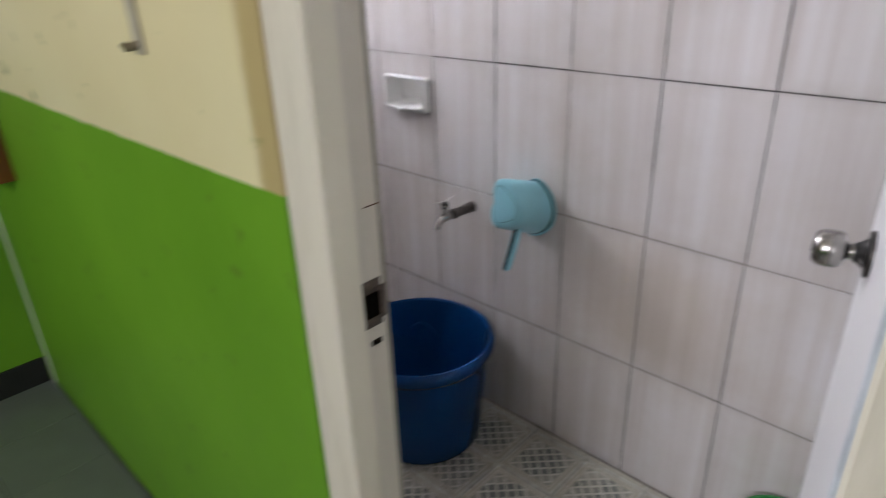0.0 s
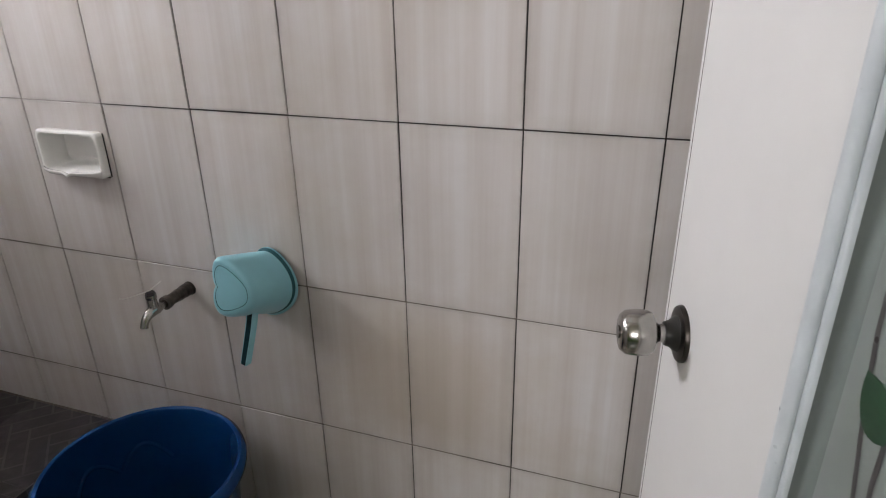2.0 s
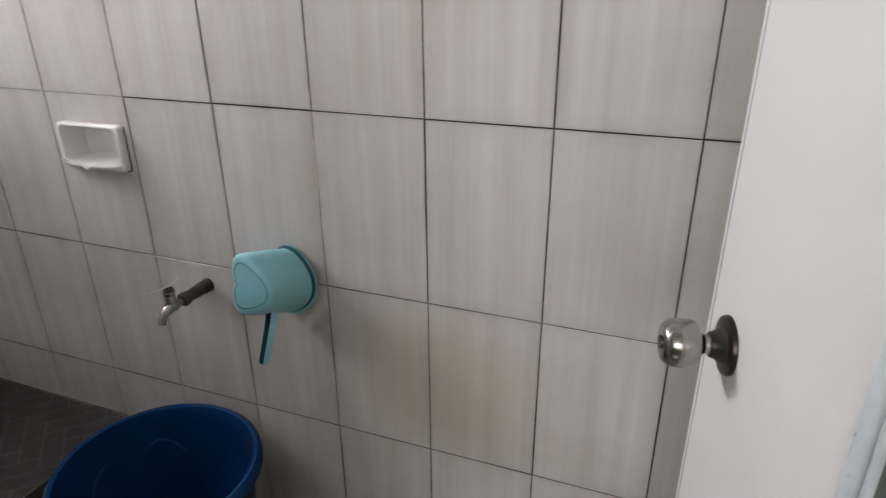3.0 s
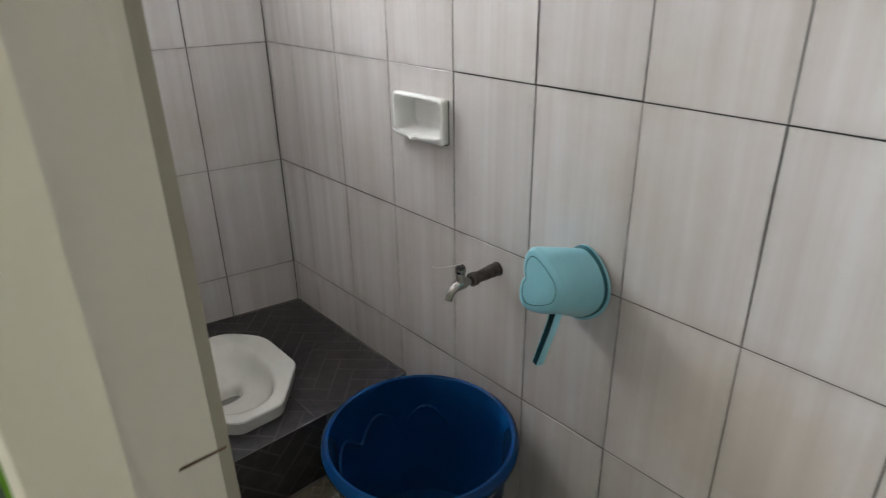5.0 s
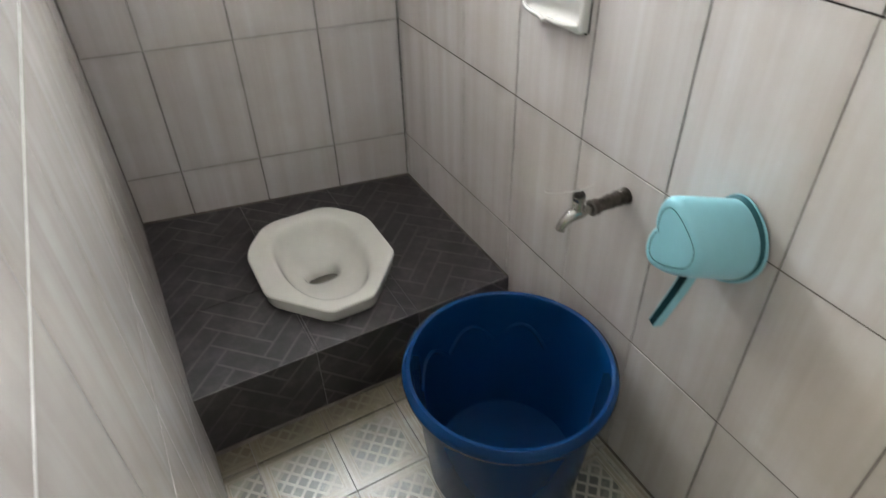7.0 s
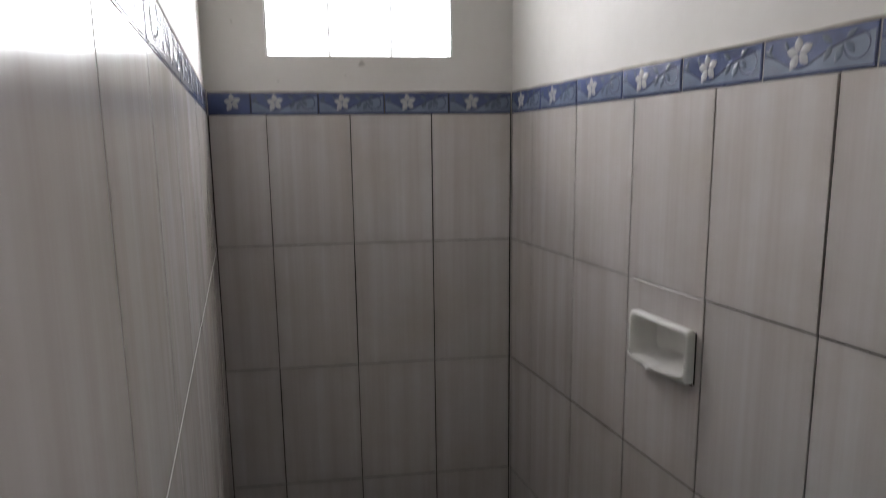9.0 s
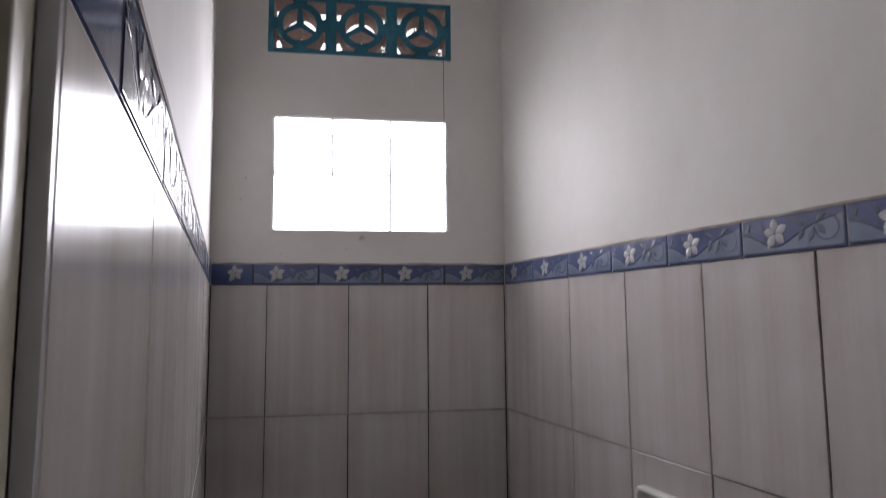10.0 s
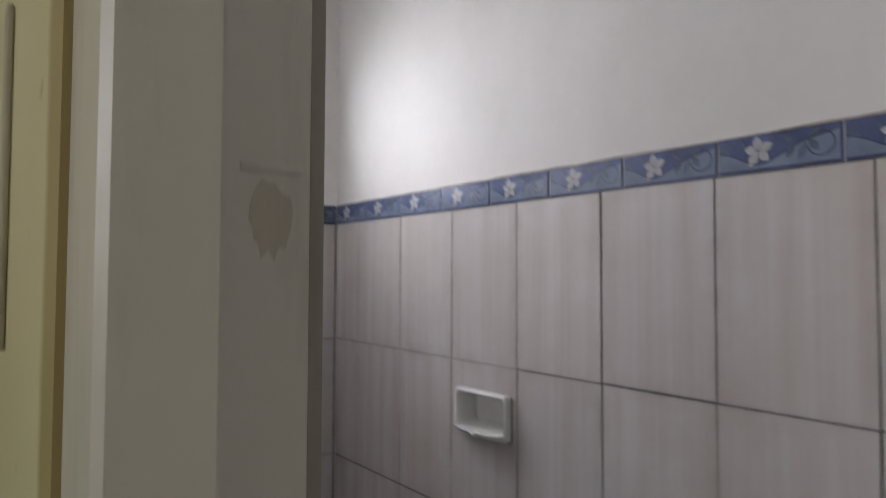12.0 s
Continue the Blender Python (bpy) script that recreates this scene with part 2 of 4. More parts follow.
M_GLINT = plain("off-white line for a glint", (0.62, 0.61, 0.60), 0.5, vary=0.1, scale=30)
M_FILL = plain("grey grout", (0.27, 0.25, 0.235), 0.8, vary=0.4, scale=14)
M_STAINED = plain("brown stained grout", (0.135, 0.115, 0.098), 0.85, vary=0.55, scale=9)
M_FLUSH = plain("pale flush filler", (0.43, 0.40, 0.38), 0.6, vary=0.12, scale=20)
M_PGROUT = plain("pale grout", (0.46, 0.45, 0.455), 0.22, vary=0.08, scale=30)
M_FLOOR, M_DARK = floor_material(), herring_material()
M_DOOR = plain("white door laminate", (0.58, 0.57, 0.56), 0.3, vary=0.03, scale=5)
M_BEAD = plain("pale blue grey door moulding", (0.43, 0.46, 0.48), 0.3)
M_COVESHADE = plain("door moulding darkened for shade", (0.135, 0.152, 0.144), 0.5, vary=0.15, scale=6, Specular_IOR_Level=0.3)
M_PANEL = plain("pale printed door panel", (0.165, 0.18, 0.17), 0.3, vary=0.16, scale=5)
M_VINE = plain("printed vine stem", (0.05, 0.045, 0.045), 0.3)
M_LEAF = plain("printed green leaf", (0.011, 0.036, 0.017), 0.3, vary=0.4, scale=30)
M_PINK = plain("printed pink petal", (0.6, 0.16, 0.22), 0.3, vary=0.3)
M_STEEL = plain("brushed stainless steel", (0.36, 0.34, 0.32), 0.2, 1.0, 0.15, 60)
M_STEELDK = plain("tarnished dark steel", (0.055, 0.048, 0.044), 0.3, 1.0, 0.4, 40)
M_DARKSTEEL = plain("blackened steel", (0.012, 0.011, 0.010), 0.4, 0.0, 0.3, 40)
M_TAPE = plain("grimy metal pipe", (0.075, 0.062, 0.053), 0.45, 0.6, 0.55, 60, 0.002)
M_CHROME = plain("worn chrome", (0.37, 0.355, 0.335), 0.18, 1.0, 0.2, 40)
M_WIRE = plain("thin white plastic lever", (0.5, 0.48, 0.45), 0.35)
M_BLUE = plain("deep blue plastic", (0.0022, 0.030, 0.104), 0.26, vary=0.07, scale=3, Specular_IOR_Level=0.16)
M_AQUA = plain("aqua blue plastic", (0.265, 0.56, 0.64), 0.32, vary=0.06, scale=9)
M_HOLLOWSHADE = plain("near-black teal for shade in the handle", (0.004, 0.022, 0.027), 0.6, Specular_IOR_Level=0.08)
M_TEALSHADE = plain("darker teal for shade on the dipper", (0.025, 0.105, 0.125), 0.45, Specular_IOR_Level=0.2)
M_PORC = plain("cream white porcelain", (0.78, 0.76, 0.71), 0.15, vary=0.07, scale=7)
M_DISH = plain("white glazed ceramic", (0.74, 0.73, 0.70), 0.15, vary=0.04, scale=12)
M_BORDER = plain("deep blue glazed relief tile", (0.064, 0.084, 0.185), 0.14, vary=0.35, scale=14, bump=0.001)
M_BWAVE = plain("pale blue glaze", (0.155, 0.19, 0.275), 0.14, vary=0.25, scale=16)
M_BFLOWER = plain("pale glazed flower", (0.39, 0.395, 0.42), 0.18, vary=0.15, scale=60)
M_BSCROLL = plain("grey blue glazed leaf", (0.085, 0.11, 0.16), 0.12, vary=0.3, scale=60)
M_BLINE = plain("dark blue glazed line", (0.038, 0.048, 0.10), 0.14, vary=0.2, scale=60)
M_TEAL = plain("teal blue painted concrete", (0.012, 0.13, 0.20), 0.5, vary=0.25, scale=25, bump=0.004)
M_CONC = plain("pinkish bare concrete", (0.42, 0.30, 0.25), 0.85, vary=0.25, scale=30, bump=0.006)
# pale and part see-through, to imitate glare across the mortar joints
M_MORTAR = plain("mortar paled for window glare", (0.86, 0.86, 0.85), 0.6, vary=0.05, scale=40, Transmission_Weight=0.2)
M_WOOD = plain("red brown varnished wood", (0.17, 0.055, 0.02), 0.35, vary=0.4, scale=6)
M_BLACK = plain("black skirting tile", (0.02, 0.02, 0.02), 0.3)
M_HFLOOR = plain("pale greenish hall tile", (0.14, 0.16, 0.14), 0.18, vary=0.06, scale=6)
M_GREEN = plain("green plastic", (0.03, 0.30, 0.06), 0.35)
M_RUST = plain("rusty metal plate", (0.10, 0.045, 0.02), 0.7, 0.5, 0.5, 60)
M_GREY = plain("grey plastic", (0.46, 0.42, 0.32), 0.5)
M_HOLE = plain("dark hollow", (0.006, 0.005, 0.004), 0.9, Specular_IOR_Level=0.0)
M_STRIKE = plain("brown tarnished plate", (0.085, 0.062, 0.047), 0.5, 0.4, 0.5, 70)
M_GROUND = plain("pale ground for bounced light", (0.36, 0.31, 0.25), 0.9, vary=0.4, scale=0.6)
M_BARK = plain("tree bark", (0.12, 0.09, 0.06), 0.9, vary=0.4, scale=20, bump=0.01)
M_FOL = plain("yellow green leaves", (0.14, 0.17, 0.03), 0.5, vary=0.5, scale=8)


def glass_material():
    k = Mat("moulded block glass", 0.05)
    k.b.inputs["Transmission Weight"].default_value = 1.0
    k.b.inputs["IOR"].default_value = 1.3
    k.color((0.97, 0.985, 0.98))
    k.bump(k.noise(k.scaled(k.coords(), (60, 60, 60)), 1.0, 2), 0.003, 0.6)
    return k.m


M_GLASS = glass_material()

# ---- mesh helpers ----


def box(bm, a, b):
    (x0, y0, z0), (x1, y1, z1) = a, b
    v = [bm.verts.new(p) for p in ((x0, y0, z0), (x1, y0, z0), (x1, y1, z0), (x0, y1, z0), (x0, y0, z1), (x1, y0, z1), (x1, y1, z1), (x0, y1, z1))]
    for f in ((3, 2, 1, 0), (4, 5, 6, 7), (0, 1, 5, 4), (1, 2, 6, 5), (2, 3, 7, 6), (3, 0, 4, 7)):
        bm.faces.new([v[i] for i in f])


def loft(bm, rings, closed=True, cap_start=False, cap_end=False):
    vs = [[bm.verts.new(p) for p in r] for r in rings]
    n = len(vs[0])
    for a, b in zip(vs, vs[1:]):
        for i in range(n if closed else n - 1):
            j = (i + 1) % n
            bm.faces.new((a[i], a[j], b[j], b[i]))
    if cap_start:
        bm.faces.new(list(reversed(vs[0])))
    if cap_end:
        bm.faces.new(vs[-1])


def lathe(bm, profile, seg=48, cap=False):
    rings = [[(r * math.cos(2 * math.pi * i / seg), r * math.sin(2 * math.pi * i / seg), z) for i in range(seg)] for r, z in profile]
    loft(bm, rings, True, cap, cap)


def tube(bm, path, radius, seg=10):
    """A round tube along points; radius is a number or one for each point."""
    pts = [Vector(p) for p in path]
    rings = []
    for i, p in enumerate(pts):
        d = (pts[min(i + 1, len(pts) - 1)] - pts[max(i - 1, 0)]).normalized()
        if i == 0:
            ref = Vector((0, 0, 1)) if abs(d.z) < 0.9 else Vector((1, 0, 0))
            a = d.cross(ref).normalized()
        else:                                  # carry the frame along, so that the tube does not twist
            a = (a - d * a.dot(d)).normalized()
        b = d.cross(a)
        r = radius[i] if isinstance(radius, (list, tuple)) else radius
        rings.append([p + r * (a * math.cos(2 * math.pi * k / seg) + b * math.sin(2 * math.pi * k / seg)) for k in range(seg)])
    loft(bm, rings, True, True, True)


def to_mesh(name, bm, material, smooth=False, angle=40):
    bmesh.ops.recalc_face_normals(bm, faces=bm.faces)
    if smooth:
        for e in bm.edges:
            e.smooth = len(e.link_faces) == 2 and e.calc_face_angle(0) < radians(angle)
        for f in bm.faces:
            f.smooth = True
    me = bpy.data.meshes.new(name)
    bm.to_mesh(me)
    bm.free()
    me.materials.append(material)
    return me


def part(name, bm, material, parent=None, label="", smooth=False, m=None):
    me = to_mesh(name, bm, material, smooth) if isinstance(bm, bmesh.types.BMesh) else bm
    ob = new(name, me)
    ob.parent = parent
    if m is not None:
        ob.matrix_basis = m
    if label:
        ob["label"] = label
    return ob


def empty(name, m):
    ob = new(name)
    ob.empty_display_size = 0.05
    ob.matrix_basis = m
    return ob


def boxes(name, pairs, material, parent=None, m=None, label="", bevel=0.0):
    bm = bmesh.new()
    for a, b in pairs:
        box(bm, [min(p, q) for p, q in zip(a, b)], [max(p, q) for p, q in zip(a, b)])
    if bevel:
        bmesh.ops.bevel(bm, geom=list(bm.edges), offset=bevel, segments=2, profile=0.5, affect='EDGES', clamp_overlap=True)
    return part(name, bm, material, parent, label, bevel > 0, m)


def cells(us, vs, holes, n0, n1):
    """Boxes that fill a wall between its break lines, but for the holes."""
    out = []
    for u0, u1 in zip(us, us[1:]):
        for v0, v1 in zip(vs, vs[1:]):
            c = ((u0 + u1) / 2, (v0 + v1) / 2)
            if not any(h[0] < c[0] < h[1] and h[2] < c[1] < h[3] for h in holes):
                out.append(((u0, v0, n0), (u1, v1, n1)))
    return out


def structure(ob, label, category):
    return tagged(ob, label, category, kind="structure")


# ---- walls of the washroom ----
GLASS = (-0.75, -0.185, 1.763, 2.132)
VENT = (-0.77, -0.17, 2.343, 2.541)
NICHE = (0.702, 0.874, 1.024, 1.116)        # where the soap dish sinks into the tap wall
N_END = -0.913 / math.cos(SKEW)
wall_east = structure(boxes("wall_east", cells([-0.3, NICHE[0], NICHE[1], -YS + 0.12], [-0.1, NICHE[2], NICHE[3], ZC + 0.1], [NICHE], -0.13, -0.005) + [((NICHE[0], NICHE[2], -0.13), (NICHE[1], NICHE[3], -0.07))], M_WHITE, m=F_E),
                      "white plastered wall tiled to head height with streaked ceramic tiles", "wall")
wall_north = structure(boxes("wall_north", cells([N_END - 0.13, VENT[0], GLASS[0], GLASS[1], VENT[1], 0.14], [-0.1, GLASS[2], GLASS[3], VENT[2], VENT[3], ZC + 0.1], [GLASS, VENT], -0.13, -0.005), M_WHITE, m=F_N),
                       "white plastered end wall with a glass block window and vents", "wall")
W0 = Y1 + 0.04                            # where the tiles of the door wall end on the frame
wall_west = structure(boxes("wall_west", cells([YS - 0.12, Y2 - 0.075, Y1 + 0.10, NW_Y + 0.1], [-0.1, 2.10, ZC + 0.1], [(Y2 - 0.075, Y1 + 0.10, -0.2, 2.10)], -0.06, -0.005), M_WHITE, m=F_W),
                      "white plastered wall with the washroom doorway, tiled to head height", "wall")
wall_south = structure(boxes("wall_south", [((-0.02, -0.1, -0.12), (0.95, ZC + 0.1, -0.005))], M_WHITE, m=F_S),
                       "white plastered end wall tiled to head height", "wall")
hall_wall = structure(boxes("wall_hall_east", cells([-4.4, Y2 - 0.075, Y1 + 0.075, 0.3], [-0.1, 2.10, 2.8], [(Y2 - 0.075, Y1 + 0.075, -0.2, 2.10)], -0.055, XH - XW), M_HALL, m=F_H),
                      "hall wall painted lime green below and cream above", "wall")
ceiling = structure(boxes("ceiling", [((-0.98, -2.58, ZC), (0.12, 0.4, ZC + 0.08))], M_CEIL), "off-white painted ceiling of the washroom", "ceiling")


def tile_mesh(name, w, h, material, th=0.0045, c=0.0009, cache={}):
    key = (name, round(w, 4), round(h, 4))
    if key not in cache:
        bm = bmesh.new()
        rings = [[(0, 0, -th), (w, 0, -th), (w, h, -th), (0, h, -th)], [(0, 0, -c), (w, 0, -c), (w, h, -c), (0, h, -c)],
                 [(c, c, 0), (w - c, c, 0), (w - c, h - c, 0), (c, h - c, 0)]]
        loft(bm, rings, True, False, True)
        cache[key] = to_mesh(name, bm, material)
    return cache[key]


JOINT = 0.0027


def jitter(s=0.0005):
    return Matrix.Translation((random.uniform(-s, s), random.uniform(-s, s), random.uniform(-s, s) * 0.8)) @ pose(0, 0, 0, random.uniform(-0.12, 0.12), random.uniform(-0.12, 0.12), random.uniform(-0.06, 0.06))


def holed_tile(w, h, hole):
    """A tile cut out round a fitting."""
    bm = bmesh.new()
    x0, x1, y0, y1 = hole
    c = 0.0009
    inner = [(x0, y0), (x1, y0), (x1, y1), (x0, y1)]
    loft(bm, [[(0, 0, -0.0045), (w, 0, -0.0045), (w, h, -0.0045), (0, h, -0.0045)], [(0, 0, -c), (w, 0, -c), (w, h, -c), (0, h, -c)],
              [(c, c, 0), (w - c, c, 0), (w - c, h - c, 0), (c, h - c, 0)], [(x, y, 0) for x, y in inner], [(x, y, -0.0045) for x, y in inner]])
    return to_mesh("tile", bm, M_TILE)


def tile_wall(wall, m, us, vs, bed=M_GROUT, filled=0.0, sunk=0.0034, hole=None, stained=(), flush=(), pale=(), even=False):
    """Wall tiles between the joint lines us and vs (from the top down), each a piece of the wall, over a recessed grout bed."""
    ua, ub = us[0] - 0.0028, us[-1] + 0.0028
    bed_boxes = [((ua, vs[-1], -0.006), (ub, vs[0], -sunk))]
    if hole:
        bed_boxes = cells([ua, hole[0], hole[1], ub], [vs[-1], hole[2], hole[3], vs[0]], [hole], -0.006, -sunk)
    boxes("grout", bed_boxes, bed, wall, Matrix(), "dirty grout")
    if filled:                             # level joints that are still full of pale grout
        for v in [v for v in vs[1:-1] if v not in stained]:
            boxes("joint_filling", [((ua, v - 0.0016, -sunk - 0.0002), (us[0] + filled, v + 0.0016, -0.0012))], M_FILL, wall, Matrix(), "paler grout in a level joint")
    for v in stained:
        boxes("joint_filling", [((ua, v - 0.0018, -sunk - 0.0002), (ub, v + 0.0018, -0.0007))], M_STAINED, wall, Matrix(), "brown stained grout in a level joint")
    # an off-white strip paints the glint along a level joint
    for v in pale:
        boxes("joint_filling", [((ua, v - 0.0013, -0.003), (ub, v + 0.0013, 0.0002))], M_GLINT, wall, Matrix(), "off-white line for the glint along a level joint")
    for u in flush:                        # an upright joint smoothed over with filler
        for v1, v0 in zip(vs, vs[1:]):
            boxes("joint_filling", [((u - 0.0016, v0 + 0.002, -sunk - 0.0002), (u + 0.0016, v1 - 0.002, -0.0007))], M_FLUSH, wall, Matrix(), "pale flush filler in an upright joint")
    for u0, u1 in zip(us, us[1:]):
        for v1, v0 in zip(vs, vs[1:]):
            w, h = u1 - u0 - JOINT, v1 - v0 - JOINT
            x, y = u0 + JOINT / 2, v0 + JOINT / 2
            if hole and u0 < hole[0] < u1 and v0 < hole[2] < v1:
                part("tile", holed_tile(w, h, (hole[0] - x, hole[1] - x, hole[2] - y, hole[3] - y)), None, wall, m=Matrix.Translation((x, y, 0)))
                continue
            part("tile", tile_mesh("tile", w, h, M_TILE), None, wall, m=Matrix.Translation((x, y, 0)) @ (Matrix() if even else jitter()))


def steps(a, d, end):
    out = []
    while a < end - 0.012:
        out.append(a)
        a += d
    return out + [end]


ROWS = [ZT, 1.19, 0.79, 0.39, 0.0]
E_END = -YS - 0.027

# ---- door frame, floors, platform ----
kusen = structure(empty("door_frame", Matrix()), "dirty cream painted wooden door frame with a rebate", "door frame")
XS = -0.985                                # where the stop ends and the rebate begins
ZH = 2.02


def jamb(name, y_stop, y_reb, y_out):
    bm = bmesh.new()
    e = 0.004 if y_out > y_stop else -0.004
    prof = [(XK, y_out), (XK, y_stop), (XS, y_stop), (XS, y_reb), (XW + 0.0045, y_reb), (XW + 0.0045, y_reb + 4 * e), (XW - 0.003, y_reb + 4 * e), (XW - 0.003, y_out)]
    prof[1:2] = [(XK, y_stop + e), (XK + 0.004, y_stop)]
    loft(bm, [[(x, y, z) for x, y in prof] for z in (0.0, 0.5, 1.0, 1.5, ZH + 0.07)], True, True, True)
    return part(name, bm, M_FRAME, kusen)


north_jamb = jamb("jamb", Y1, Y1 + 0.015, Y1 + 0.099)
jamb("jamb", Y2, Y2 - 0.02, Y2 - 0.073)
boxes("head", [((XK, Y2, ZH), (XS, Y1, ZH + 0.07)), ((XS, Y2 - 0.02, ZH + 0.015), (XW + 0.004, Y1 + 0.015, ZH + 0.07))], M_FRAME, kusen)
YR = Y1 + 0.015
# a lining slightly darker and browner than the jamb
boxes("rebate", [((XS + 0.0005, YR - 0.0008, 0.001), (XW + 0.0040, YR, ZH + 0.014))], M_REBATE, kusen, label="greyer, browner paint lining the rebate")
# dark strip that puts the shade of the step into colour
boxes("step_shade", [((XS + 0.0001, Y1 + 0.004, 0.02), (XS + 0.0006, YR - 0.001, ZH - 0.01))], M_EDGE, kusen, label="dark strip for the shade on the rebate's step")
boxes("dark_edge", [((XW - 0.003, YR - 0.0011, 0.6), (XW + 0.0043, YR - 0.0003, ZH + 0.01))], M_EDGE, kusen, label="dark brown strip along the rebate's inner edge")
boxes("strike_plate", [((-0.9835, YR - 0.0015, 1.002), (-0.9430, YR, 1.075))], M_STRIKE, kusen, label="brown tarnished strike plate", bevel=0.0005)
boxes("strike_lip", [((-0.9560, YR - 0.0030, 1.012), (-0.9355, YR - 0.0004, 1.062))], M_STRIKE, kusen, label="bent tarnished lip of the strike plate", bevel=0.0012)
boxes("latch_hole", [((-0.9730, YR - 0.0042, 1.019), (-0.9480, YR - 0.0031, 1.056))], M_HOLE, kusen, label="dark latch hole")
boxes("screw_hole", [((-0.9660, YR - 0.0014, 0.972), (-0.9480, YR, 0.981))], M_HOLE, kusen, label="dark screw mark")
boxes("saw_cut", [((-0.9600, YR - 0.0012, 1.178), (-0.9330, YR, 1.1798))], M_RUST, kusen, label="dark saw cut in the paint")
boxes("old_plate", [((-0.9840, YR - 0.0015, 1.604), (-0.9345, YR, 1.70))], M_RUST, kusen, label="rusty brown metal plate")

rnd = random.Random(12)
bm = bmesh.new()
ring = []
for i in range(22):                        # an uneven patch where the paint has gone thin
    a = 2 * math.pi * i / 22
    r = rnd.uniform(0.75, 1.1)
    ring.append((-0.957 + 0.011 * r * math.cos(a), 1.442 + 0.019 * r * math.sin(a)))
loft(bm, [[(x, YR - 0.0002, z) for x, z in ring], [(x, YR - 0.0010, z) for x, z in ring]], True, False, True)
part("worn_patch", bm, M_PATCH, kusen, "patch worn to brown wood")
boxes("paint_lip", [((-0.972, YR - 0.0018, 1.463), (-0.942, YR, 1.467))], M_REBATE, kusen, label="raised lip of old paint", bevel=0.0005)

floor = structure(boxes("floor", [((XW - 0.1, YS - 0.12, -0.12), (0.1, 0.4, -0.005))], M_FILL), "washroom floor of patterned pale ceramic tiles", "floor")
YP = -0.695                                # front of the platform
xs = [0.0, -0.03, -0.23, -0.43, -0.63, -0.83, XW]
ys = steps(-YP + 0.085, 0.2, -YS)
ys = [-YP] + ys
for x1, x0 in zip(xs, xs[1:]):
    for a, b in zip(ys, ys[1:]):
        me = tile_mesh("floor_tile", x1 - x0 - 0.002, b - a - 0.002, M_FLOOR)
        ob = part("tile", me, None, floor, m=pose(x0 + 0.001, -b + 0.001, 0) @ jitter(0.0003))

platform = structure(empty("platform", Matrix()), "raised toilet platform faced with dark herringbone tiles", "platform")
HOLE = (-0.592, -0.333, -0.545, -0.175)
px = [XW, HOLE[0], HOLE[1], -0.001]
py = [YP + 0.006, HOLE[2], HOLE[3], -0.03]
boxes("core", [((a[0], a[1], 0.0), (b[0], b[1], ZP - 0.006)) for a, b in [((x0, y0), (x1, y1)) for x0, x1 in zip(px, px[1:]) for y0, y1 in zip(py, py[1:]) if not (x0 == HOLE[0] and y0 == HOLE[2])]]
      + [((XW, -0.03, 0.0), (-0.30, 0.16, ZP - 0.006))], plain("grey floor grout", (0.17, 0.155, 0.145), 0.8, vary=0.4), platform)


def clipped(x0, x1, y0, y1, hole):
    """A rectangle without the part that lies in the hole, as smaller rectangles."""
    hx0, hx1, hy0, hy1 = hole
    hx0, hx1, hy0, hy1 = max(x0, hx0), min(x1, hx1), max(y0, hy0), min(y1, hy1)
    if hx0 >= hx1 or hy0 >= hy1:
        return [(x0, x1, y0, y1)]
    r = [(x0, hx0, y0, y1), (hx1, x1, y0, y1), (hx0, hx1, y0, hy0), (hx0, hx1, hy1, y1)]
    return [q for q in r if q[1] - q[0] > 0.001 and q[3] - q[2] > 0.001]


for x0, x1 in ((XW, -0.60), (-0.60, -0.30), (-0.30, 0.0)):
    for y0, y1 in ((YP, -0.38), (-0.38, -0.08), (-0.08, 0.16)):
        bits = [((a + 0.0008, c + 0.0008, ZP - 0.0058), (b - 0.0008, d - 0.0008, ZP)) for a, b, c, d in clipped(x0, x1, y0, y1, HOLE)]
        boxes("tile", bits, M_DARK, platform)
    boxes("riser_tile", [((x0 + 0.0008, YP - 0.001, 0.002), (x1 - 0.0008, YP + 0.0055, ZP - 0.001))], M_DARK, platform)

# grime and worn edges round the platform
bm = bmesh.new()
tube(bm, [(-0.0035, YP + 0.004, ZP + 0.0005), (-0.0035, -0.38, ZP + 0.001), (-0.0035, -0.034, ZP + 0.0005)], [0.0042, 0.0030, 0.0046], 6)
tube(bm, [F_N @ Vector((-0.004, ZP + 0.0005, 0.003)), F_N @ Vector((-0.4, ZP + 0.001, 0.003)), F_N @ Vector((N_END + 0.008, ZP + 0.0005, 0.003))], [0.0046, 0.0034, 0.0046], 6)
part("sealing", bm, M_STAINED, platform, "dirty brown sealing along the walls", True)
bm = bmesh.new()
tube(bm, [(XW + 0.01, YP + 0.0006, ZP - 0.0008), (-0.55, YP + 0.0004, ZP - 0.0006), (-0.004, YP + 0.0006, ZP - 0.0008)], [0.0022, 0.0016, 0.0020], 6)
part("edge", bm, plain("worn grey tile edge", (0.13, 0.122, 0.118), 0.5, vary=0.5, scale=25), platform, "paler worn front edge", True)
bm = bmesh.new()
tube(bm, [(-0.003, YP - 0.004, 0.001), (-0.003, -1.4, 0.001), (-0.003, YS + 0.01, 0.001)], [0.005, 0.003, 0.004], 6)
tube(bm, [(XW + 0.02, YP - 0.004, 0.001), (-0.5, YP - 0.004, 0.001), (-0.006, YP - 0.004, 0.001)], [0.007, 0.005, 0.007], 6)
part("floor_sealing", bm, M_STAINED, floor, "dirty brown sealing along the floor's edge", True)

